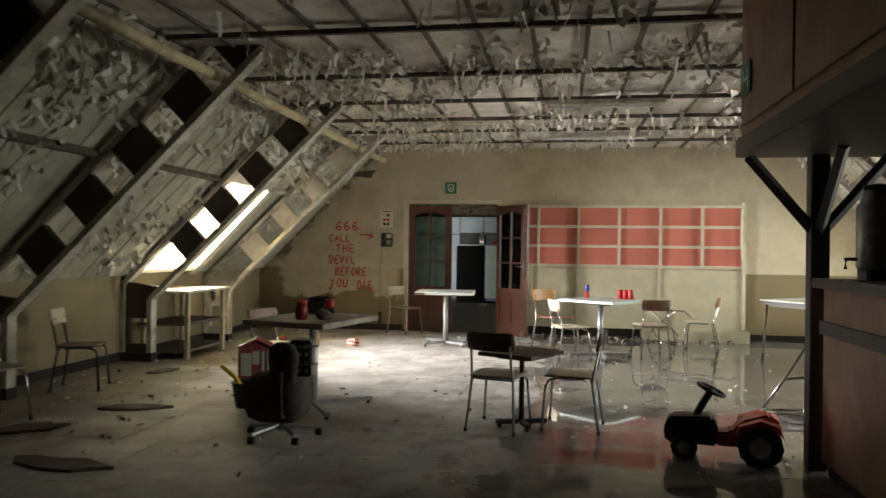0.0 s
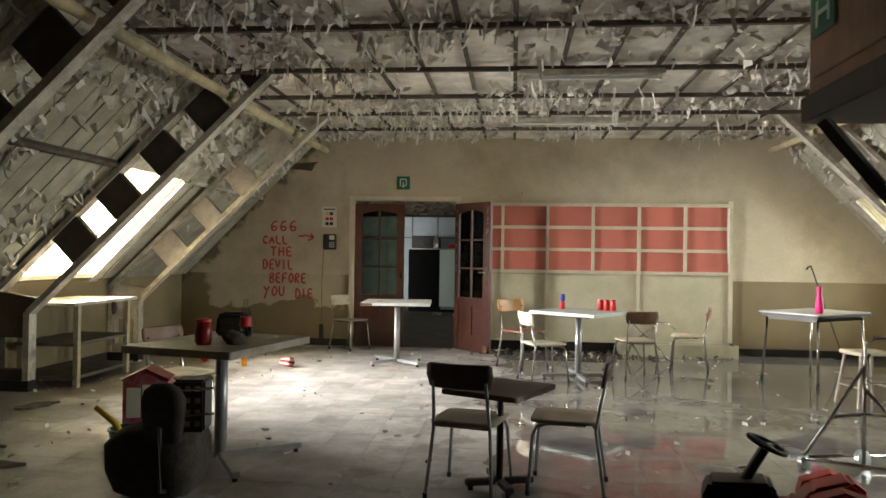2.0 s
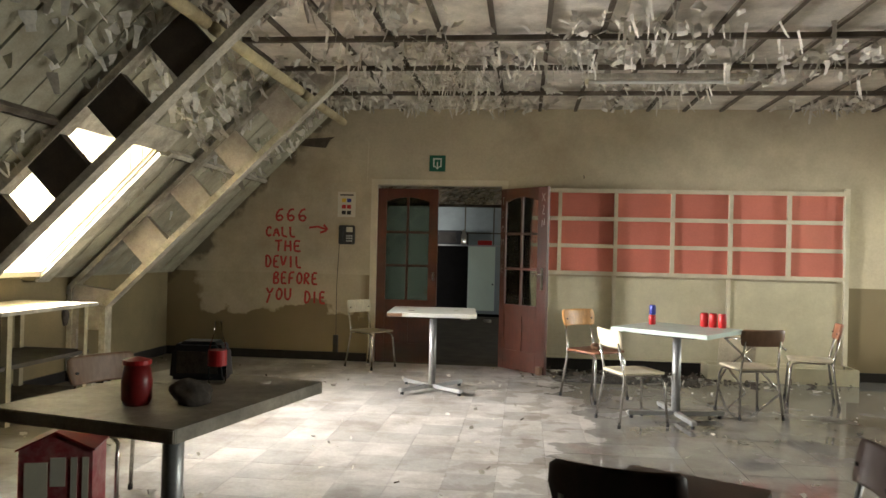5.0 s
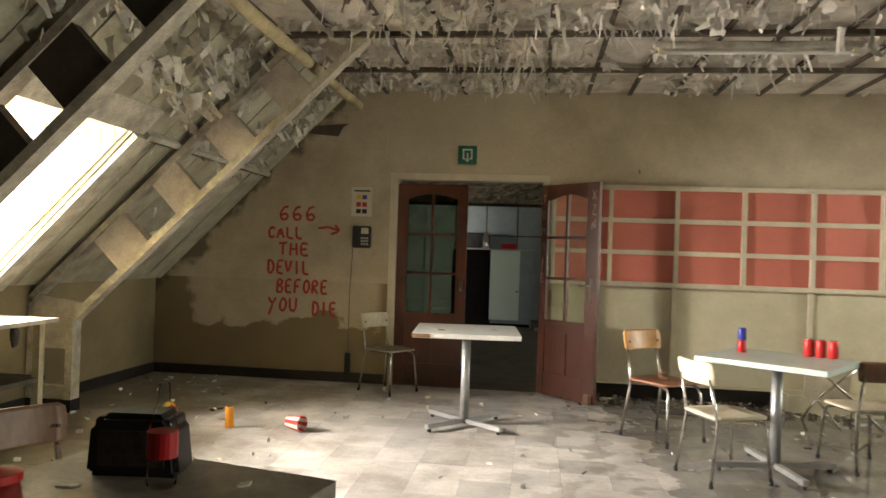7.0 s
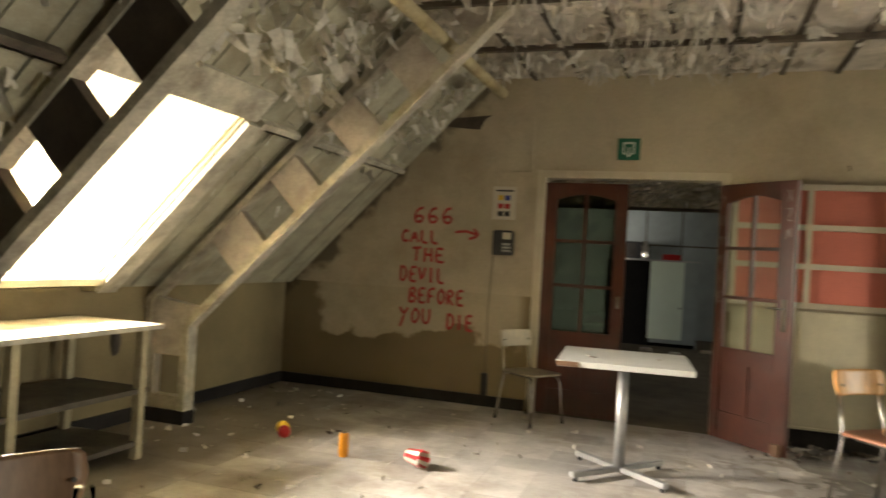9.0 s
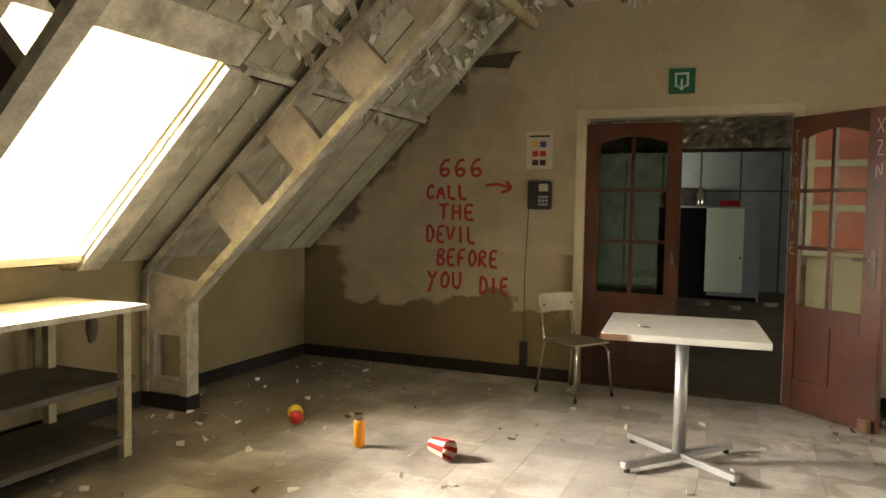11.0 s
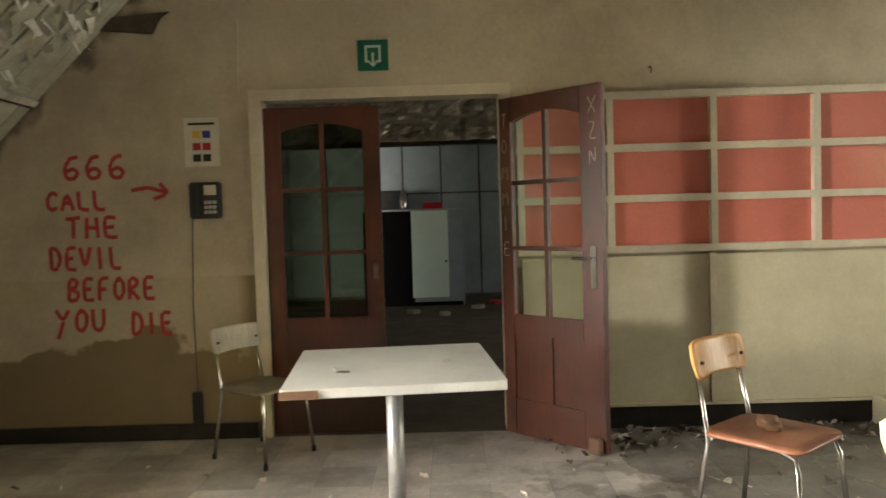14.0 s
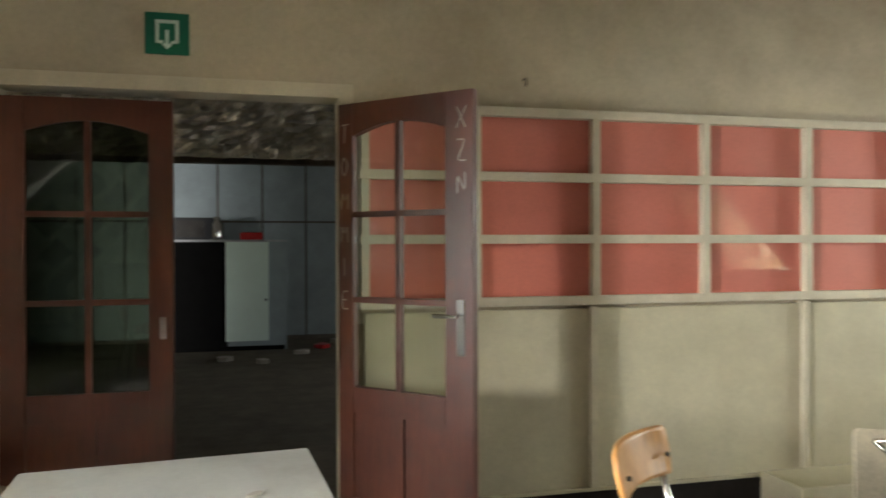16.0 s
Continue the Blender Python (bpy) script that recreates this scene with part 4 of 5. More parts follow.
# sprayed writing, letter by letter from strokes
GLYPH = {
    "6": [[(0.8, 0.95), (0.4, 0.9), (0.1, 0.5), (0.2, 0.08), (0.6, 0.02), (0.85, 0.25), (0.6, 0.48), (0.2, 0.35)]],
    "C": [[(0.85, 0.8), (0.5, 1.0), (0.12, 0.7), (0.15, 0.25), (0.5, 0.02), (0.88, 0.2)]],
    "A": [[(0.0, 0.0), (0.45, 1.0), (0.9, 0.0)], [(0.2, 0.38), (0.75, 0.4)]],
    "L": [[(0.1, 1.0), (0.1, 0.05), (0.85, 0.0)]],
    "T": [[(0.0, 0.95), (0.95, 1.0)], [(0.5, 1.0), (0.45, 0.0)]],
    "H": [[(0.1, 1.0), (0.1, 0.0)], [(0.8, 1.0), (0.85, 0.0)], [(0.1, 0.5), (0.8, 0.5)]],
    "E": [[(0.85, 0.97), (0.1, 1.0), (0.1, 0.0), (0.9, 0.03)], [(0.1, 0.5), (0.7, 0.52)]],
    "D": [[(0.1, 1.0), (0.1, 0.0), (0.6, 0.08), (0.9, 0.5), (0.6, 0.95), (0.05, 1.0)]],
    "V": [[(0.0, 1.0), (0.4, 0.0), (0.85, 1.0)]],
    "I": [[(0.4, 1.0), (0.42, 0.0)]],
    "B": [[(0.1, 0.0), (0.1, 1.0), (0.7, 0.95), (0.75, 0.65), (0.15, 0.52), (0.85, 0.4), (0.8, 0.05), (0.1, 0.0)]],
    "F": [[(0.85, 1.0), (0.1, 0.97), (0.1, 0.0)], [(0.1, 0.5), (0.7, 0.5)]],
    "O": [[(0.5, 1.0), (0.12, 0.7), (0.15, 0.2), (0.5, 0.0), (0.85, 0.3), (0.85, 0.75), (0.45, 1.0)]],
    "R": [[(0.1, 0.0), (0.1, 1.0), (0.75, 0.9), (0.7, 0.6), (0.12, 0.5), (0.85, 0.0)]],
    "Y": [[(0.0, 1.0), (0.45, 0.5), (0.9, 1.0)], [(0.45, 0.5), (0.1, -0.3)]],
    "U": [[(0.1, 1.0), (0.12, 0.2), (0.5, 0.0), (0.85, 0.25), (0.85, 1.0)]],
    "M": [[(0.05, 0.0), (0.1, 1.0), (0.5, 0.4), (0.85, 1.0), (0.95, 0.0)]],
    "N": [[(0.1, 0.0), (0.1, 1.0), (0.85, 0.0), (0.85, 1.0)]],
    "X": [[(0.0, 1.0), (0.9, 0.0)], [(0.9, 1.0), (0.0, 0.0)]],
    "Z": [[(0.05, 1.0), (0.9, 1.0), (0.05, 0.0), (0.95, 0.0)]],
    ">": [[(0.0, 0.6), (0.4, 0.75), (0.7, 0.6), (0.95, 0.45)], [(0.75, 0.95), (1.0, 0.42), (0.6, 0.15)]],
}


def strokes(text, width, height, r, seed, depth=0.25):
    """Rounded flattened strokes in the x-z plane, facing -y."""
    rng = random.Random(seed)
    bm = bmesh.new()
    step = width / len(text)
    for i, ch in enumerate(text):
        if ch == " ":
            continue
        for st in GLYPH[ch]:
            ps = []
            for (x, z), (x2, z2) in zip(st, st[1:]):
                for k in range(4):
                    ps.append((x + (x2 - x) * k / 4, z + (z2 - z) * k / 4))
            ps.append(st[-1])
            for _ in range(2):
                ps = [ps[0]] + [((a[0] + 2 * b[0] + c[0]) / 4, (a[1] + 2 * b[1] + c[1]) / 4) for a, b, c in zip(ps, ps[1:], ps[2:])] + [ps[-1]]
            lean = rng.uniform(-0.06, 0.1)
            tube([((i + 0.06 + (p[0] + lean * p[1]) * 0.82) * step, 0, p[1] * height + rng.uniform(-1, 1) * r * 0.15) for p in ps], r, 6, bm)
    for v in bm.verts:
        v.co.y *= depth * 0.3
    return bm


gr = thing("graffiti", Matrix.Translation((0, Y1 - 0.003, 0)), "red sprayed writing on the flaking end wall", "graffiti")
for text, x0, x1, z, h in (("666", -1.87, -1.44, 1.65, 0.15), ("CALL", -1.98, -1.58, 1.46, 0.12), ("THE", -1.86, -1.51, 1.285, 0.13), ("DEVIL", -1.97, -1.5, 1.09, 0.14),
                           ("BEFORE", -1.87, -1.3, 0.895, 0.14), ("YOU", -1.95, -1.62, 0.7, 0.14), ("DIE", -1.48, -1.2, 0.67, 0.14), (">", -1.46, -1.17, 1.5, 0.12)):
    o = part("sprayed_word", strokes(text, x1 - x0, h, 0.0145, len(text) + int(z * 100)), M_REDSPRAY, gr)
    o.matrix_basis = Matrix.Translation((x0, 0, z))
for i, ch in enumerate("TOMMIE"):
    o = part("scratched_letter", strokes(ch, 0.055, 0.085, 0.0026, i), M_PLATE, right_leaf)
    o.matrix_basis = Matrix.Translation((0.014, -0.001, 1.88 - i * 0.155))
for i, ch in enumerate("XZN"):
    o = part("scratched_letter", strokes(ch, 0.06, 0.09, 0.0026, i + 9), M_PLATE, right_leaf)
    o.matrix_basis = Matrix.Translation((0.635, -0.001, 1.9 - i * 0.14))

# ---- bar with its hanging cupboard ----
bar = thing("bar_counter", Matrix.Identity(4), "dark wood bar counter with panelled front", "bar counter")
part("front_panel", box(3.5, 0.4, 0.08, 3.55, 4.62, 1.14), M_BAR, bar)
part("end_panel", box(3.55, 4.57, 0.08, 4.3, 4.62, 1.14), M_BAR, bar)
part("plinth", box(3.53, 0.42, 0, 4.28, 4.6, 0.08), M_BARDARK, bar)
part("countertop", box(3.44, 0.35, 1.14, 4.35, 4.66, 1.2, 0.008), M_BARDARK, bar)
part("front_rail", box(3.475, 0.4, 0.86, 3.499, 4.62, 0.94), M_BARDARK, bar)
for y in (1.2, 2.3):
    part("cover_strip", box(3.485, y, 0.09, 3.499, y + 0.06, 0.858), M_BARDARK, bar)
pf = thing("picture_frame", Matrix.Identity(4), "small brass-edged framed panel on the bar front", "frame")
part("panel", box(3.488, 3.12, 0.34, 3.4985, 3.36, 0.66), M_BLACK, pf)
for y0, z0, y1, z1 in ((3.1, 0.32, 3.12, 0.68), (3.36, 0.32, 3.38, 0.68), (3.12, 0.32, 3.36, 0.34), (3.12, 0.66, 3.36, 0.68)):
    part("moulding", box(3.482, y0, z0, 3.4985, y1, z1), M_POLE, pf)
pst = thing("bar_post", Matrix.Translation((3.5, 4.74, 0)), "black timber post with braces under the hanging cupboard", "post")
part("post", box(-0.055, -0.055, 0, 0.055, 0.055, 1.97, 0.006), M_BARDARK, pst)
for dx, dy in ((-0.42, 0.0), (0.42, 0.0), (0.0, -0.42)):
    b = tube([(dx * 0.08, dy * 0.08, 1.5), (dx, dy, 1.965)], 0.035, 4)
    part("brace", b, M_BARDARK, pst)
hc = thing("hanging_cupboard", Matrix.Identity(4), "brown wooden cupboard hanging over the bar", "cupboard")
part("body", box(3.06, 0.35, 2.09, 4.4, 4.84, 2.99), M_BAR, hc)
part("bottom_beam", box(3.03, 0.3, 1.97, 4.45, 4.87, 2.09, 0.006), M_BARDARK, hc)
for y in (0.4, 1.5, 2.6, 3.7):
    part("door", box(3.042, y + 0.01, 2.16, 3.0595, y + 1.07, 2.95, 0.003), M_BAR, hc)
s2 = thing("exit_sign", pose(3.036, 4.74, 2.33, 0, 0, -90), "green exit sign on the hanging cupboard", "sign", "exit signs")
part("board", box(0, -0.008, 0, 0.24, 0, 0.2, 0.002), M_GREEN, s2)
bmx = bmesh.new()
for a in ((0.05, 0.04, 0.07, 0.16), (0.17, 0.04, 0.19, 0.16), (0.07, 0.09, 0.17, 0.11)):
    slab(bmx, *a, -0.0085, 0.002)
part("pictogram", bmx, M_SIGNWHITE, s2)
dj = thing("drink_dispenser", Matrix.Translation((3.72, 4.42, 1.2)), "clear drink dispenser with a black tap on the bar", "dispenser")
part("jar", turned([(0.1, 0.06), (0.11, 0.08), (0.11, 0.42), (0.07, 0.5), (0.07, 0.52)]), M_CLOUDY, dj, "", True)
part("base", turned([(0.1, 0), (0.1, 0.06)]), M_BLACK, dj)
part("lid", turned([(0.075, 0.52), (0.075, 0.55), (0.02, 0.56)]), M_BLACK, dj)
part("tap", tube([(-0.11, 0, 0.12), (-0.17, 0, 0.12), (-0.17, 0, 0.06)], 0.012), M_BLACK, dj)
tagged(part("green_bottle", turned([(0.045, 0), (0.05, 0.02), (0.05, 0.36), (0.02, 0.46), (0.018, 0.58)]), M_GREENGLASS, None, "", True), "green bottle on the bar", "bottle").matrix_basis = Matrix.Translation((3.98, 4.42, 1.2))

# low stool by the east table, and a folding trolley frame beside the bar
st = thing("low_stool", pose(4.93, 8.35, 0, 0, 0, 12), "wooden stool with a worn pale seat", "stool")
part("seat", plate(0.36, 0.32, 0.03, 0.5, 0.006, 0.05), M_SEAT_WHITE, st, "", True)
for sx in (-1, 1):
    for sy in (-1, 1):
        part("leg", tube([(sx * 0.19, sy * 0.16, 0.0), (sx * 0.13, sy * 0.11, 0.472)], 0.016), M_SEAT_GREY, st)
    part("rung", tube([(sx * 0.168, -0.14, 0.18), (sx * 0.168, 0.14, 0.18)], 0.01), M_SEAT_GREY, st)
for sy in (-1, 1):
    part("rung", tube([(-0.16, sy * 0.134, 0.23), (0.16, sy * 0.134, 0.23)], 0.01), M_SEAT_GREY, st)
tl = thing("folding_trolley", pose(3.9, 6.12, 0), "chromed tubular trolley frame standing in the water", "trolley")
for pts in (((-0.36, 0, 0.09), (-0.2, 0, 0.33), (0.0, 0, 0.66), (0.03, 0, 0.74)), ((0.0, 0.0, 0.03), (0.0, 0.0, 0.4), (0.0, 0, 0.8), (0.06, 0, 0.84), (0.3, 0, 0.84)),
            ((-0.36, -0.02, 0.07), (-0.1, -0.1, 0.06), (0.16, -0.2, 0.06)), ((-0.36, 0.02, 0.07), (0.0, 0.14, 0.06), (0.3, 0.16, 0.06)), ((0.34, 0.02, 0.06), (0.2, 0.0, 0.3), (0.0, 0, 0.52)), ((-0.2, 0, 0.33), (0.0, 0.0, 0.36), (0.2, 0.02, 0.34))):
    part("frame_tube", tube(pts, 0.013), M_CHROME, tl, "", True)
for x, y, r in ((-0.36, 0.0, 0.045), (0.02, 0.06, 0.06), (0.16, -0.2, 0.045), (0.3, 0.16, 0.045)):
    w = part("castor", turned([(0.012, -0.02), (r, -0.016), (r, 0.016), (0.012, 0.02)], 16), M_STEEL, tl)
    w.matrix_basis = pose(x, y, r, 78, 0, 30)

# toy tractor
tr = thing("toy_tractor", pose(2.98, 4.88, 0, 0, 0, 168) @ Matrix.Scale(0.9, 4), "red and black pedal tractor standing in the water", "toy tractor")


def toy_wheel(parent, x, y, r, w):
    wh = part("wheel", turned([(r * 0.5, -w / 2), (r * 0.9, -w / 2), (r, -w / 3), (r, w / 3), (r * 0.9, w / 2), (r * 0.5, w / 2)], 24), M_RUBBER, parent, "", False)
    wh.matrix_basis = pose(x, y, r, 90, 0, 0)
    part("rim", turned([(0.01, -w / 2 - 0.01), (r * 0.5, -w / 2 - 0.004), (r * 0.5, w / 2 + 0.004), (0.01, w / 2 + 0.01)], 16), M_STEEL, wh)
    for k in range(12):
        b = box(-0.014, r * 0.96, -w / 2.2, 0.014, r * 1.03, w / 2.2)
        o = part("tread", b, M_RUBBER, wh)
        o.matrix_basis = pose(0, 0, 0, 0, 0, k * 30)


for y in (-0.17, 0.17):
    toy_wheel(tr, -0.24, y, 0.145, 0.1)
    toy_wheel(tr, 0.27, y * 0.85, 0.09, 0.07)
hood = prism([(0.04, 0.1), (0.4, 0.1), (0.42, 0.2), (0.38, 0.29), (0.08, 0.31), (0.04, 0.26)], -0.11, 0.11)
bmesh.ops.bevel(hood, geom=hood.edges[:], offset=0.018, segments=2, affect="EDGES")
part("hood", hood, M_BLACK, tr)
body = prism([(-0.36, 0.12), (0.06, 0.1), (0.06, 0.2), (-0.05, 0.21), (-0.12, 0.3), (-0.3, 0.36), (-0.38, 0.3)], -0.1, 0.1)
bmesh.ops.bevel(body, geom=body.edges[:], offset=0.02, segments=2, affect="EDGES")
part("body", body, M_RED, tr)
for y in (-0.17, 0.17):
    fd = prism([(-0.4, 0.2), (-0.36, 0.3), (-0.24, 0.335), (-0.1, 0.28), (-0.08, 0.2), (-0.12, 0.24), (-0.24, 0.305), (-0.35, 0.27)], y - 0.05, y + 0.05)
    part("mudguard", fd, M_RED, tr)
part("steering_column", tube([(0.2, 0, 0.28), (0.15, 0, 0.38), (0.1, 0, 0.47)], 0.028), M_BLACK, tr)
ring = [(0.1 * math.cos(a * math.tau / 20), 0.1 * math.sin(a * math.tau / 20), 0) for a in range(21)]
wheel = part("steering_wheel", tube(ring, 0.013), M_BLACK, tr)
wheel.matrix_basis = pose(0.09, 0, 0.49, 0, -24, 0)
for a in (0, 120, 240):
    o = part("spoke", box(0, -0.012, -0.006, 0.095, 0.012, 0.006), M_BLACK, wheel)
    o.matrix_basis = pose(0, 0, 0, 0, 0, a)

# upholstered seat on a low star base
def cushion(rings, n=28):
    """A soft closed body from rings (x, y, z, half width, half depth)."""
    bm = bmesh.new()
    loops = []
    for x, y, z, a, b in rings:
        loop = []
        for k in range(n):
            c, q = math.cos(k * math.tau / n), math.sin(k * math.tau / n)
            wob = 1 + 0.05 * noise.noise(Vector((c * 1.5, q * 1.5, z * 7)))
            loop.append(bm.verts.new((x + a * wob * math.copysign(abs(c) ** 0.6, c), y + b * wob * math.copysign(abs(q) ** 0.6, q), z)))
        loops.append(loop)
    for p, q in zip(loops, loops[1:]):
        for k in range(n):
            bm.faces.new((p[k], p[(k + 1) % n], q[(k + 1) % n], q[k]))
    bm.faces.new(loops[0][::-1]); bm.faces.new(loops[-1])
    bmesh.ops.recalc_face_normals(bm, faces=bm.faces[:])
    return bm


sw = thing("swivel_chair", pose(-0.07, 4.78, 0, 0, 0, 4), "dark upholstered swivel chair with a narrow worn back", "office chair")
part("seat", cushion([(0.02, 0, 0.13, 0.15, 0.14), (0.01, 0, 0.16, 0.2, 0.18), (0, 0, 0.26, 0.235, 0.2), (0, 0, 0.38, 0.235, 0.2), (0.02, -0.01, 0.44, 0.2, 0.17), (0.04, -0.02, 0.465, 0.13, 0.12)]), M_CLOTH, sw, "", True)
part("backrest", cushion([(0.1, -0.19, 0.42, 0.08, 0.035), (0.1, -0.195, 0.5, 0.098, 0.045), (0.1, -0.205, 0.62, 0.105, 0.045), (0.1, -0.215, 0.67, 0.085, 0.04), (0.1, -0.218, 0.7, 0.045, 0.02)]), M_CLOTH, sw, "", True)
part("column", tube([(0.03, 0, 0.05), (0.03, 0, 0.14)], 0.03), M_STEEL, sw)
part("back_bar", tube([(0.1, -0.05, 0.14), (0.1, -0.24, 0.2), (0.1, -0.25, 0.5)], 0.014), M_DARKSTEEL, sw)
for k in range(5):
    a = radians(72 * k + 20)
    arm = part("foot_arm", tube([(0.03, 0, 0.09), (0.03 + 0.26 * math.cos(a), 0.26 * math.sin(a), 0.06)], 0.018), M_STEEL, sw)
    part("castor", tube([(0.01 + 0.26 * math.cos(a), 0.26 * math.sin(a), 0.026), (0.05 + 0.26 * math.cos(a), 0.26 * math.sin(a), 0.026)], 0.026, 12), M_RUBBER, arm)

# toys and clutter by the dirty table
bx = thing("toy_box", pose(-0.81, 6.1, 0, 0, 0, 16), "red and white printed cardboard toy box with a gabled top", "toy box")
part("carton", prism([(-0.145, 0), (0.145, 0), (0.145, 0.45), (0, 0.52), (-0.145, 0.45)], -0.1, 0.1), M_CARTON, bx)
for x0, x1, z0, z1 in ((-0.12, -0.03, 0.2, 0.4), (0.06, 0.085, 0.24, 0.42), (0.105, 0.13, 0.24, 0.42), (-0.1, 0.03, 0.04, 0.16), (-0.02, 0.04, 0.3, 0.42)):
    part("printed_panel", box(x0, -0.1035, z0, x1, -0.1005, z1), M_PAPER if x0 != -0.1 else M_YELLOW, bx)
part("roof_flap", prism([(-0.155, 0.447), (0, 0.522), (0.155, 0.447), (0.155, 0.455), (0, 0.53), (-0.155, 0.455)], -0.11, 0.105), M_DARKRED, bx, "red gabled lid")
bu = thing("bucket", pose(-0.7, 5.66, 0), "dark green bucket with a yellow handle sticking out", "bucket")
part("pail", turned([(0.09, 0), (0.125, 0.2), (0.132, 0.205), (0.132, 0.215), (0.118, 0.215), (0.085, 0.015)]), M_GREENPLASTIC, bu, "", True)
part("spade_handle", tube([(0.03, 0, 0.03), (-0.1, 0.0, 0.24), (-0.23, 0.0, 0.335)], 0.02), M_YELLOW, bu, "", True)
cr = thing("black_crate", pose(0.14, 4.68, 0.463, 0, 0, 8), "black crate with pale printed squares on the swivel chair", "crate")
part("crate_body", box(-0.07, -0.07, 0, 0.08, 0.07, 0.25, 0.01), M_BLACK, cr)
for i in range(3):
    for j in range(4):
        part("printed_square", box(-0.055 + i * 0.045, -0.0735, 0.03 + j * 0.055, -0.032 + i * 0.045, -0.0705, 0.055 + j * 0.055), M_TOPDIRTY, cr)
for z in (0.08, 0.2):
    part("rail", tube([(-0.06, -0.08, z), (0.13, -0.083, z + 0.015)], 0.007), M_CHROME, cr)

# on the dirty table
TT = 0.76


def bottle(name, label, x, y, z, body, liquid=None, band=None, s=1.0):
    b = thing(name, Matrix.Translation((x, y, z)), label, "bottle")
    part("glass", turned([(0.03 * s, 0), (0.034 * s, 0.01), (0.034 * s, 0.12 * s), (0.03 * s, 0.15 * s), (0.014 * s, 0.2 * s), (0.013 * s, 0.24 * s)]), body, b, "", True)
    if band:
        part("label_band", turned([(0.0355 * s, 0.07 * s), (0.0355 * s, 0.13 * s)]), band, b, "red printed label")
    return b


bottle("glass_bottle", "clear glass bottle with a red label on the dirty table", -0.09, 6.0, TT, M_CLEAR, None, M_RED, 1.05)
rj = thing("red_jar", Matrix.Translation((-0.19, 5.56, TT)), "dark red lidded jar on the dirty table", "jar")
part("jar", turned([(0.04, 0), (0.05, 0.02), (0.052, 0.08), (0.042, 0.14)]), M_DARKRED, rj, "", True)
part("lid", turned([(0.048, 0.14), (0.048, 0.155), (0.01, 0.165)]), M_RED, rj)
ra = thing("black_radio", pose(-0.2, 6.1, TT, 0, 0, 6), "black rounded radio case on the dirty table", "radio")
rb = prism([(-0.12, 0), (0.12, 0), (0.105, 0.13), (0.08, 0.16), (-0.08, 0.16), (-0.11, 0.13)], -0.06, 0.06)
bmesh.ops.bevel(rb, geom=rb.edges[:], offset=0.015, segments=2, affect="EDGES")
part("case", rb, M_BLACK, ra)
part("front_grille", box(-0.085, -0.064, 0.03, 0.085, -0.0605, 0.12), M_CLOTH, ra)
rag = bmesh.new()
bmesh.ops.create_icosphere(rag, subdivisions=3, radius=0.07)
for v in rag.verts:
    v.co *= 1 + 0.5 * noise.noise(v.co * 16)
    v.co.z = max(v.co.z * 0.7 + 0.035, 0)
tagged(part("crumpled_rag", rag, M_CLOTH, None, "", True), "crumpled grey rag on the dirty table", "rag").matrix_basis = Matrix.Translation((-0.02, 5.62, TT))


wad = bmesh.new()
bmesh.ops.create_icosphere(wad, subdivisions=3, radius=0.045)
for v in wad.verts:
    v.co *= 1 + 0.6 * noise.noise(v.co * 30)
    v.co.z = max(v.co.z * 0.7 + 0.03, 0)
tagged(part("crumpled_paper", wad, M_SEAT_BROWN, None, "", True), "crumpled brown paper on the orange chair's seat", "paper").matrix_basis = Matrix.Translation((1.82, 10.1, 0.443))


def drinks_can(x, y, z, mat, label):
    c = thing("drinks_can", Matrix.Translation((x, y, z)), label, "can", "drinks cans")
    part("can_body", turned([(0.026, 0), (0.033, 0.008), (0.033, 0.105), (0.027, 0.118)]), mat, c, "", True)
    part("can_lid", turned([(0.0265, 0.118), (0.0265, 0.121)]), M_CHROME, c)
    return c


drinks_can(2.24, 9.6, 0.74, M_RED, "short red drinks can on the aqua table").matrix_basis = pose(2.24, 9.6, 0.74) @ Matrix.Diagonal((0.9, 0.9, 0.7, 1))
drinks_can(2.24, 9.6, 0.82, M_BLUE, "blue drinks can stacked on a red one").matrix_basis = pose(2.242, 9.602, 0.825) @ Matrix.Diagonal((0.85, 0.85, 0.7, 1))
for x, y in ((2.655, 9.53), (2.72, 9.5), (2.785, 9.46)):
    drinks_can(x, y, 0.74, M_RED, "red drinks can in a row on the aqua table")
drinks_can(-1.43, 9.57, 0, M_ORANGE, "orange drinks can standing on the bare floor").matrix_basis = pose(-1.43, 9.57, 0) @ Matrix.Diagonal((1, 1, 1.35, 1))
# pink bottle and thin stick on the east table
pb = thing("pink_bottle", Matrix.Translation((4.93, 9.4, 0.76)), "bright pink skittle-shaped bottle on the east table", "bottle")
part("bottle_body", turned([(0.04, 0), (0.043, 0.05), (0.035, 0.15), (0.02, 0.22), (0.028, 0.26), (0.02, 0.29)]), M_PINKPLASTIC, pb, "", True)
ps = thing("metal_rod", Matrix.Identity(4), "thin dark rod leaning against the end wall", "rod")
part("rod", tube([(6.03, 11.35, 0.008), (5.87, 11.52, 0.65), (5.72, 11.665, 1.25)], 0.009), M_DARKSTEEL, ps)
part("hooked_tip", tube([(5.72, 11.665, 1.25), (5.68, 11.66, 1.235), (5.66, 11.655, 1.2)], 0.011), M_DARKSTEEL, ps)
hk = thing("wall_hook", Matrix.Translation((1.79, Y1 - 0.001, 2.235)), "small dark screw hook in the plaster above the panelling", "hook")
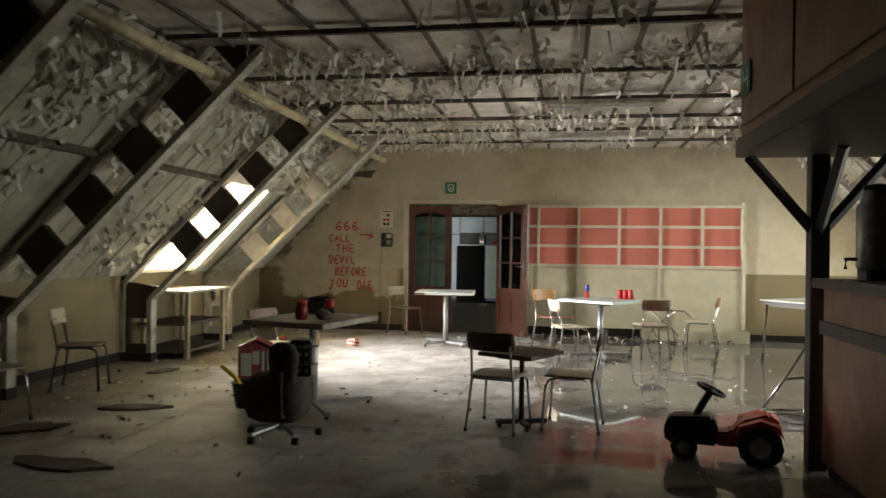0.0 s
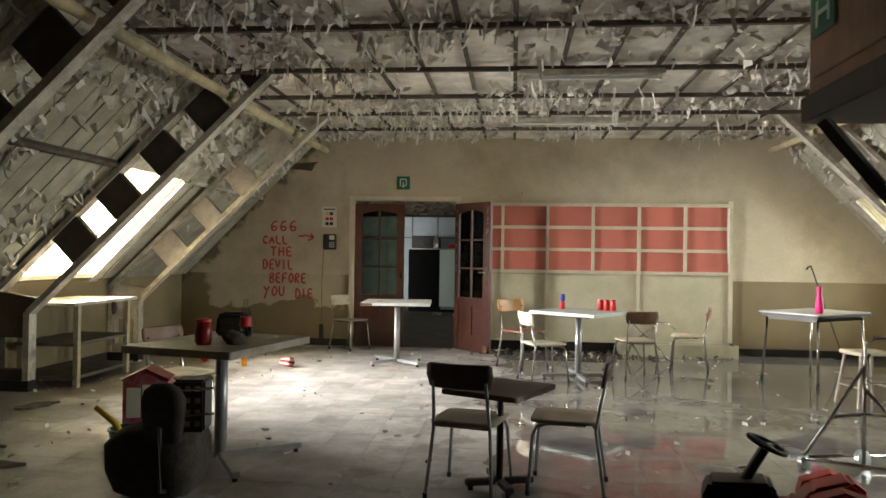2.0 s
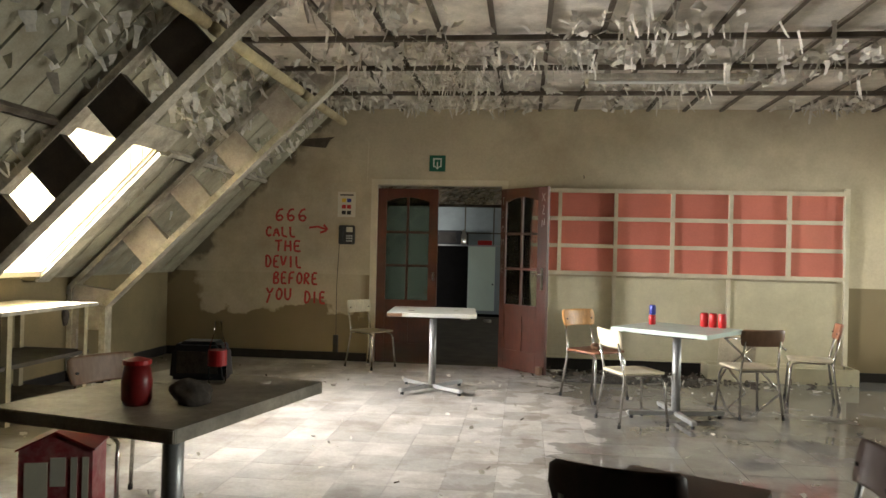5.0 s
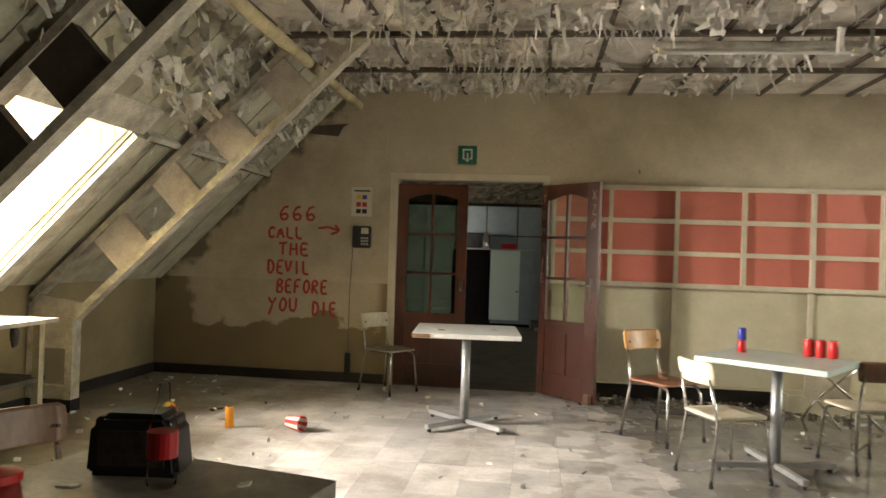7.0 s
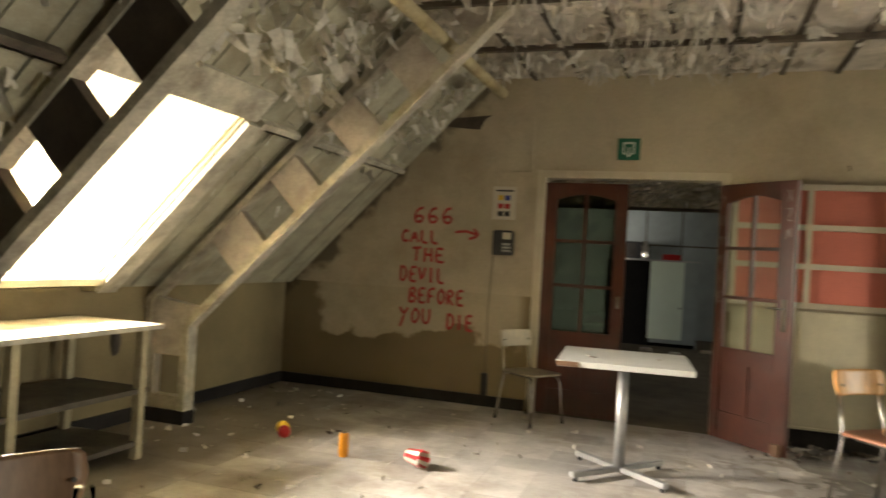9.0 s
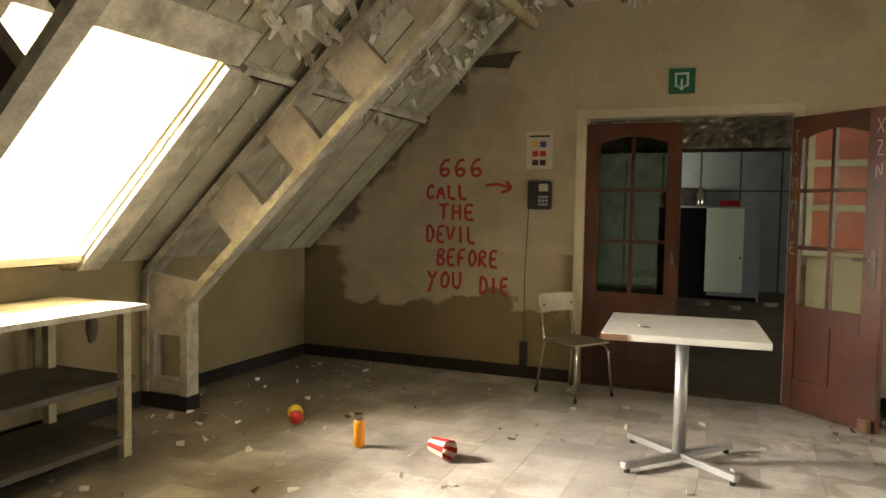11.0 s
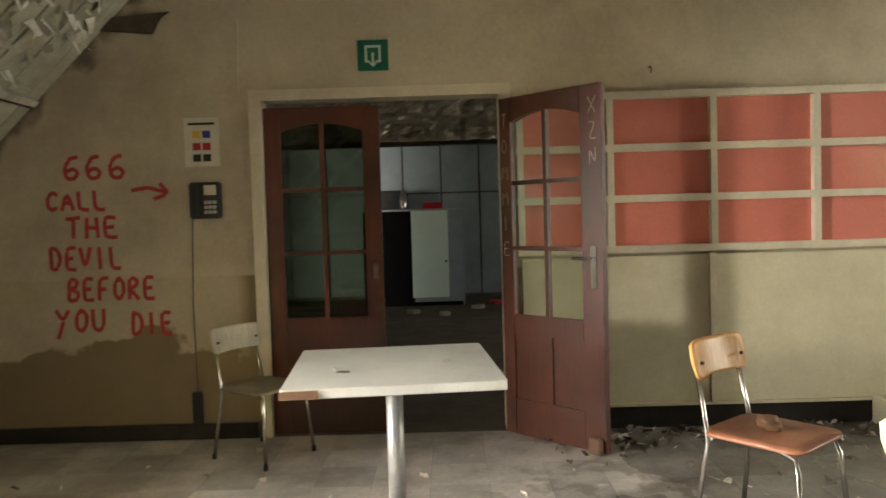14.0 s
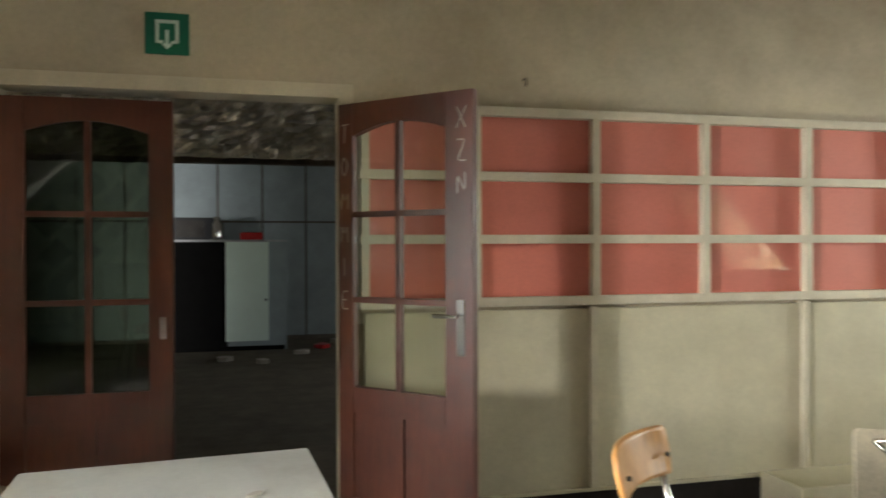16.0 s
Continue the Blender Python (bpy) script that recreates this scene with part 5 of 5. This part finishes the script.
part("screw", tube([(0, 0, 0), (0, -0.03, 0), (0.004, -0.04, -0.015), (0.002, -0.036, -0.04)], 0.005), M_BATTEN, hk)
rgb = bmesh.new()
bmesh.ops.create_icosphere(rgb, subdivisions=3, radius=0.05)
for v in rgb.verts:
    v.co *= 1 + 0.5 * noise.noise(v.co * 18)
    v.co = Vector((v.co.x * 0.5, v.co.y * (0.5 + 4 * max(v.co.z + 0.03, 0)), v.co.z * 1.5))
tagged(part("hanging_rag", rgb, M_CLOTH, None, "", True), "dark torn rag hanging under the bench top", "rag").matrix_basis = Matrix.Translation((-2.56, 8.72, 0.72))
# balls and striped cup on the floor
for x, y, r, mt, lb in ((-2.06, 9.86, 0.05, M_YELLOW, "yellow plastic ball on the floor"), (-2.0, 9.78, 0.045, M_RED, "red plastic ball on the floor")):
    b = bmesh.new()
    bmesh.ops.create_uvsphere(b, u_segments=20, v_segments=12, radius=r)
    o = tagged(part("ball", b, mt, None, "", True), lb, "ball", "balls")
    o.matrix_basis = Matrix.Translation((x, y, r))
cp = thing("striped_cup", pose(-0.93, 9.6, 0.06, 90, 0, 65) @ Matrix.Scale(1.15, 4), "crushed red and white striped paper cup", "paper cup")
for k in range(12):
    a0, a1 = k * math.tau / 12, (k + 1) * math.tau / 12
    b = bmesh.new()
    vs = [b.verts.new((r * math.cos(a), r * math.sin(a), z)) for r, z, a in ((0.038, -0.06, a0), (0.038, -0.06, a1), (0.053, 0.06, a1), (0.053, 0.06, a0), (0.034, -0.06, a0), (0.034, -0.06, a1), (0.049, 0.06, a1), (0.049, 0.06, a0))]
    for f in ((0, 1, 2, 3), (7, 6, 5, 4), (0, 4, 5, 1), (3, 2, 6, 7)):
        b.faces.new([vs[i] for i in f])
    part("stripe", b, M_RED if k % 2 else M_PAPER, cp)
# wooden tray at the foot of the panelling
ty = thing("wooden_tray", pose(3.78, 11.5, 0), "cream wooden drawer lying against the panelling", "drawer")
part("front", box(-0.65, -0.17, 0, 0.9, -0.15, 0.17), M_CREAM, ty)
part("back", box(-0.65, 0.13, 0, 0.9, 0.15, 0.17), M_CREAM, ty)
part("base", box(-0.65, -0.15, 0.0, 0.9, 0.13, 0.015), M_CREAM, ty)
for x in (-0.65, 0.88):
    part("end", box(x, -0.15, 0.016, x + 0.02, 0.13, 0.17), M_CREAM, ty)


# fallen boards and grit
def ragged(w, d, t, seed):
    rng = random.Random(seed)
    n = 14
    return prism([(w * math.cos(k * math.tau / n) * rng.uniform(0.6, 1.1), d * math.sin(k * math.tau / n) * rng.uniform(0.6, 1.1)) for k in range(n)], 0, t)


for i, (x, y, w, d, rz) in enumerate(((-1.56, 5.4, 0.3, 0.12, 15), (-1.1, 3.85, 0.42, 0.14, -8), (-1.9, 4.6, 0.25, 0.16, 40), (-2.3, 7.1, 0.2, 0.1, 70))):
    o = tagged(part("fallen_board", ragged(w, d, 0.02, i), M_BATTEN), "dark broken board fallen on the floor", "board", "fallen boards")
    o.matrix_basis = pose(x, y, 0.021, 0, 0, rz) @ pose(0, 0, 0, -90, 0, 0) @ Matrix.Translation((0, 0, 0))
for i, (x, y, z) in enumerate(((0.1, 9.95, 0.76), (0.5, 10.12, 0.76), (0.06, 10.02, 0.76), (-0.35, 5.8, 0.76), (-0.3, 5.95, 0.76), (0.1, 6.05, 0.76), (-2.7, 8.4, 0.82), (-2.6, 8.7, 0.82))):
    o = tagged(part("paint_chip", ragged(0.03, 0.015, 0.004, 40 + i), M_FLAKE if i != 0 else M_BATTEN), "small curled paint chip lying on a tabletop", "paint chip", "paint chips")
    o.matrix_basis = pose(x, y, z + 0.0045, 0, 0, i * 50) @ pose(0, 0, 0, -90, 0, 0)
for i, (x, y, w) in enumerate(((0.0, 17.5, 0.14), (0.95, 17.9, 0.12), (1.25, 18.4, 0.16), (0.45, 17.2, 0.1), (1.5, 18.9, 0.12))):
    o = tagged(part("debris", ragged(w, w * 0.7, 0.05, 60 + i), M_CHORD if i % 2 else M_RED if i == 2 else M_TOPDIRTY), "broken scrap on the floor of the far room", "debris", "debris")
    o.matrix_basis = pose(x, y, 0.051, 0, 0, i * 40) @ pose(0, 0, 0, -90, 0, 0)

# ---- small pieces ----
def flakes(n, place, size, seed, mat, name, label, curl=0.5):
    """Curled paint flakes and hanging strips, joined."""
    rng = random.Random(seed)
    vs, fs = [], []
    for _ in range(n):
        got = place(rng)
        if got is None:
            continue
        p, d, w, ln = got            # root, hanging direction, width, length
        d = Vector(d).normalized()
        side = d.cross(Vector((rng.uniform(-1, 1), rng.uniform(-1, 1), rng.uniform(-1, 1)))).normalized()
        out = d.cross(side)
        k0 = len(vs)
        c = rng.uniform(-curl, curl) * ln
        for i in range(4):
            t = i / 3
            q = Vector(p) + d * ln * t + out * c * t * t
            ww = w * (1 - 0.55 * t) * rng.uniform(0.7, 1.2)
            vs += [tuple(q - side * ww), tuple(q + side * ww)]
        for i in range(3):
            a = k0 + 2 * i
            fs.append((a, a + 1, a + 3, a + 2))
    me = bpy.data.meshes.new(name)
    me.from_pydata(vs, [], fs)
    me.materials.append(mat)
    return tagged(new(name, me), label, "paint flakes", "", "stuff")


def ceiling_place(rng):
    """Mostly loose flakes lying close to the boards; hanging strips in clusters."""
    x, y = rng.uniform(-1.1, 5.2), rng.uniform(-0.5, 11.5)
    dens = noise.noise(Vector((x * 0.8, y * 0.7, 3.0))) + 0.45 * noise.noise(Vector((x * 2.6, y * 2.6, 9.0)))
    if x < 0.6 and y > 5.5:
        dens += 0.3
    if dens < rng.uniform(-0.15, 0.45):
        return None
    z = ZC - rng.uniform(0.004, 0.05)
    if dens > 0.3 and rng.random() < 0.3:
        return (x, y, z), (rng.uniform(-0.35, 0.35), rng.uniform(-0.35, 0.35), -1), rng.uniform(0.006, 0.02), rng.uniform(0.04, 0.17)
    return (x, y, z), (rng.uniform(-1, 1), rng.uniform(-1, 1), rng.uniform(-0.5, 0.05)), rng.uniform(0.012, 0.05), rng.uniform(0.03, 0.11)


def slope_place(side, y0, y1, dens0):
    def f(rng):
        z = rng.uniform(1.1, 2.95)
        y = rng.uniform(y0, y1)
        if z < DZ1 + 0.1 and any(a - 0.1 < y < b + 0.1 for a, b in BAYS[side]):
            return None
        if y > 7.8 and z < 2.0 + 0.3 * rng.random() and rng.random() < 0.95:
            return None
        if noise.noise(Vector((y * 1.2, z * 1.5, 8.0))) < dens0:
            return None
        x = z - C + 0.02
        return (mirrored(x, side), y, z), (rng.uniform(-0.6, 0.6) + 0.3 * -side, rng.uniform(-0.8, 0.8), -1), rng.uniform(0.008, 0.04), rng.uniform(0.03, 0.12)
    return f


def floor_place(rng):
    x, y = rng.uniform(-3.1, 4.6), rng.uniform(1.0, 11.6)
    edge = min(1.0, abs(x - 0.3) / 3.0)
    if rng.random() > 0.25 + 0.75 * edge or (x > 1.2 and rng.random() < 0.75):
        return None
    return (x, y, 0.004 + rng.random() * 0.006), (rng.uniform(-1, 1), rng.uniform(-1, 1), 0.08), rng.uniform(0.004, 0.025), rng.uniform(0.01, 0.06)


def torn_sheets(rng):
    """Large loose sheets of lining paper high on the west slope and along the ceiling's edge."""
    y = rng.uniform(4.0, 9.7)
    z = rng.uniform(2.34, 2.95)
    if y < 8.2 and rng.random() < 0.6:
        return None
    return (z - C + rng.uniform(0.02, 0.07), y, z), (rng.uniform(-0.2, 0.7), rng.uniform(-0.9, 0.9), -1), rng.uniform(0.02, 0.055), rng.uniform(0.06, 0.15)


def hanging_strips(rng):
    """Long strips dangling in tufts from the ceiling battens."""
    x, y = rng.uniform(-1.0, 5.1), rng.uniform(4.4, 11.2)
    if noise.noise(Vector((x * 1.3, y * 1.1, 21.0))) < 0.12:
        return None
    return (x, y, ZC - rng.uniform(0.01, 0.07)), (rng.uniform(-0.3, 0.3), rng.uniform(-0.3, 0.3), -1), rng.uniform(0.008, 0.022), rng.uniform(0.06, 0.19)


flakes(420, torn_sheets, 1, 21, M_FLAKE, "torn_lining", "large torn sheets of pale paper peeling from the slope", 0.6)
flakes(1150, hanging_strips, 1, 22, M_FLAKE, "hanging_strips", "long paint strips dangling from the ceiling", 0.4)
flakes(17000, ceiling_place, 1, 11, M_FLAKE, "ceiling_flakes", "peeling curled paint hanging from the ceiling")
flakes(2600, slope_place(-1, 1.0, 11.6, -0.05), 1, 12, M_FLAKE, "slope_flakes", "peeling paint on the roof slope")
flakes(1500, slope_place(1, 1.0, 11.6, -0.05), 1, 13, M_FLAKE, "slope_flakes", "peeling paint on the roof slope")
flakes(1500, floor_place, 1, 14, M_FLAKE, "floor_litter", "fallen paint flakes scattered on the floor", 0.2)


def skirting_place(rng):
    """Rubbish swept up along the panelling."""
    return (rng.uniform(1.1, 4.5), Y1 - 0.05 - abs(rng.gauss(0, 0.28)), 0.004 + rng.random() * 0.01), (rng.uniform(-1, 1), rng.uniform(-1, 1), 0.15), rng.uniform(0.006, 0.03), rng.uniform(0.02, 0.09)


flakes(260, skirting_place, 1, 31, M_BATTEN, "floor_litter", "dark rubbish lying along the panelling", 0.3)
flakes(110, skirting_place, 1, 32, M_FLAKE, "floor_litter", "pale scraps lying along the panelling", 0.3)
flakes(160, floor_place, 1, 15, M_BATTEN, "floor_litter", "dark splinters scattered on the floor", 0.2)

# lining boards on the slopes
rng = random.Random(5)
for side, word in ((-1, "west"), (1, "east")):
    lin = thing("slope_lining_" + word, Matrix.Identity(4), "flaking grey-white boards lining the roof slope", "lining", "", "structure")
    y = Y0
    while y < Y1 - 0.01:
        y1 = min(y + 0.235, Y1 - 0.002)
        cut = any(y1 > a - 0.02 and y < b + 0.02 for a, b in BAYS[side])
        for z0, z1 in (((DZ1 + 0.02, 3.02),) if cut else ((1.0, 2.1), (2.115, 3.02))):
            o = rng.uniform(0, 0.008)
            part("plank", side_prism(side, [(z0 - C + o, z0), (z1 - C + o, z1), (z1 - C - 0.055, z1), (z0 - C - 0.055, z0)], y + 0.002 + rng.uniform(0, 0.012), y1 - 0.001 - 0.011 * rng.random() ** 2), M_LINING, lin)
        y += 0.235

# floor tiles
TS = 0.3
bt = bmesh.new()
box(-TS / 2 + 0.0008, -TS / 2 + 0.0008, -0.004, TS / 2 - 0.0008, TS / 2 - 0.0008, 0.0, 0, bt)
tile_mesh = mesh_of("tile", bt, M_FLOOR)
tiles = thing("floor_tiling", Matrix.Identity(4), "dusty square vinyl tiles", "tiles", "", "structure")
vs, fs = [], []
count = 0
ny, nx = int((Y1 - Y0) / TS) + 1, int((XR - XL) / TS) + 1
for j in range(ny):
    for i in range(nx):
        cx, cy = XL + (i + 0.5) * TS, Y1 - (j + 0.5) * TS
        if cy < Y0:
            continue
        if -2.4 < cx < 2.2 and 6.4 < cy and count < 300:
            t = new("tile", tile_mesh)
            t.parent = tiles
            t.location = (cx, cy, rng.uniform(-0.0006, 0.0006))
            count += 1
        else:
            k, h = len(vs), TS / 2 - 0.0008
            dz = rng.uniform(-0.0004, 0.0004)
            vs += [(cx + a * h, cy + b * h, z + dz) for z in (-0.0035, 0.0) for a, b in ((-1, -1), (1, -1), (1, 1), (-1, 1))]
            fs += [(k + 4, k + 5, k + 6, k + 7), (k, k + 1, k + 5, k + 4), (k + 1, k + 2, k + 6, k + 5), (k + 2, k + 3, k + 7, k + 6), (k + 3, k, k + 4, k + 7)]
me = bpy.data.meshes.new("tile_field")
me.from_pydata(vs, [], fs)
me.materials.append(M_FLOOR)
rest = new("tile_field", me)
rest.parent = tiles
tagged(rest, "", "", "", "stuff")
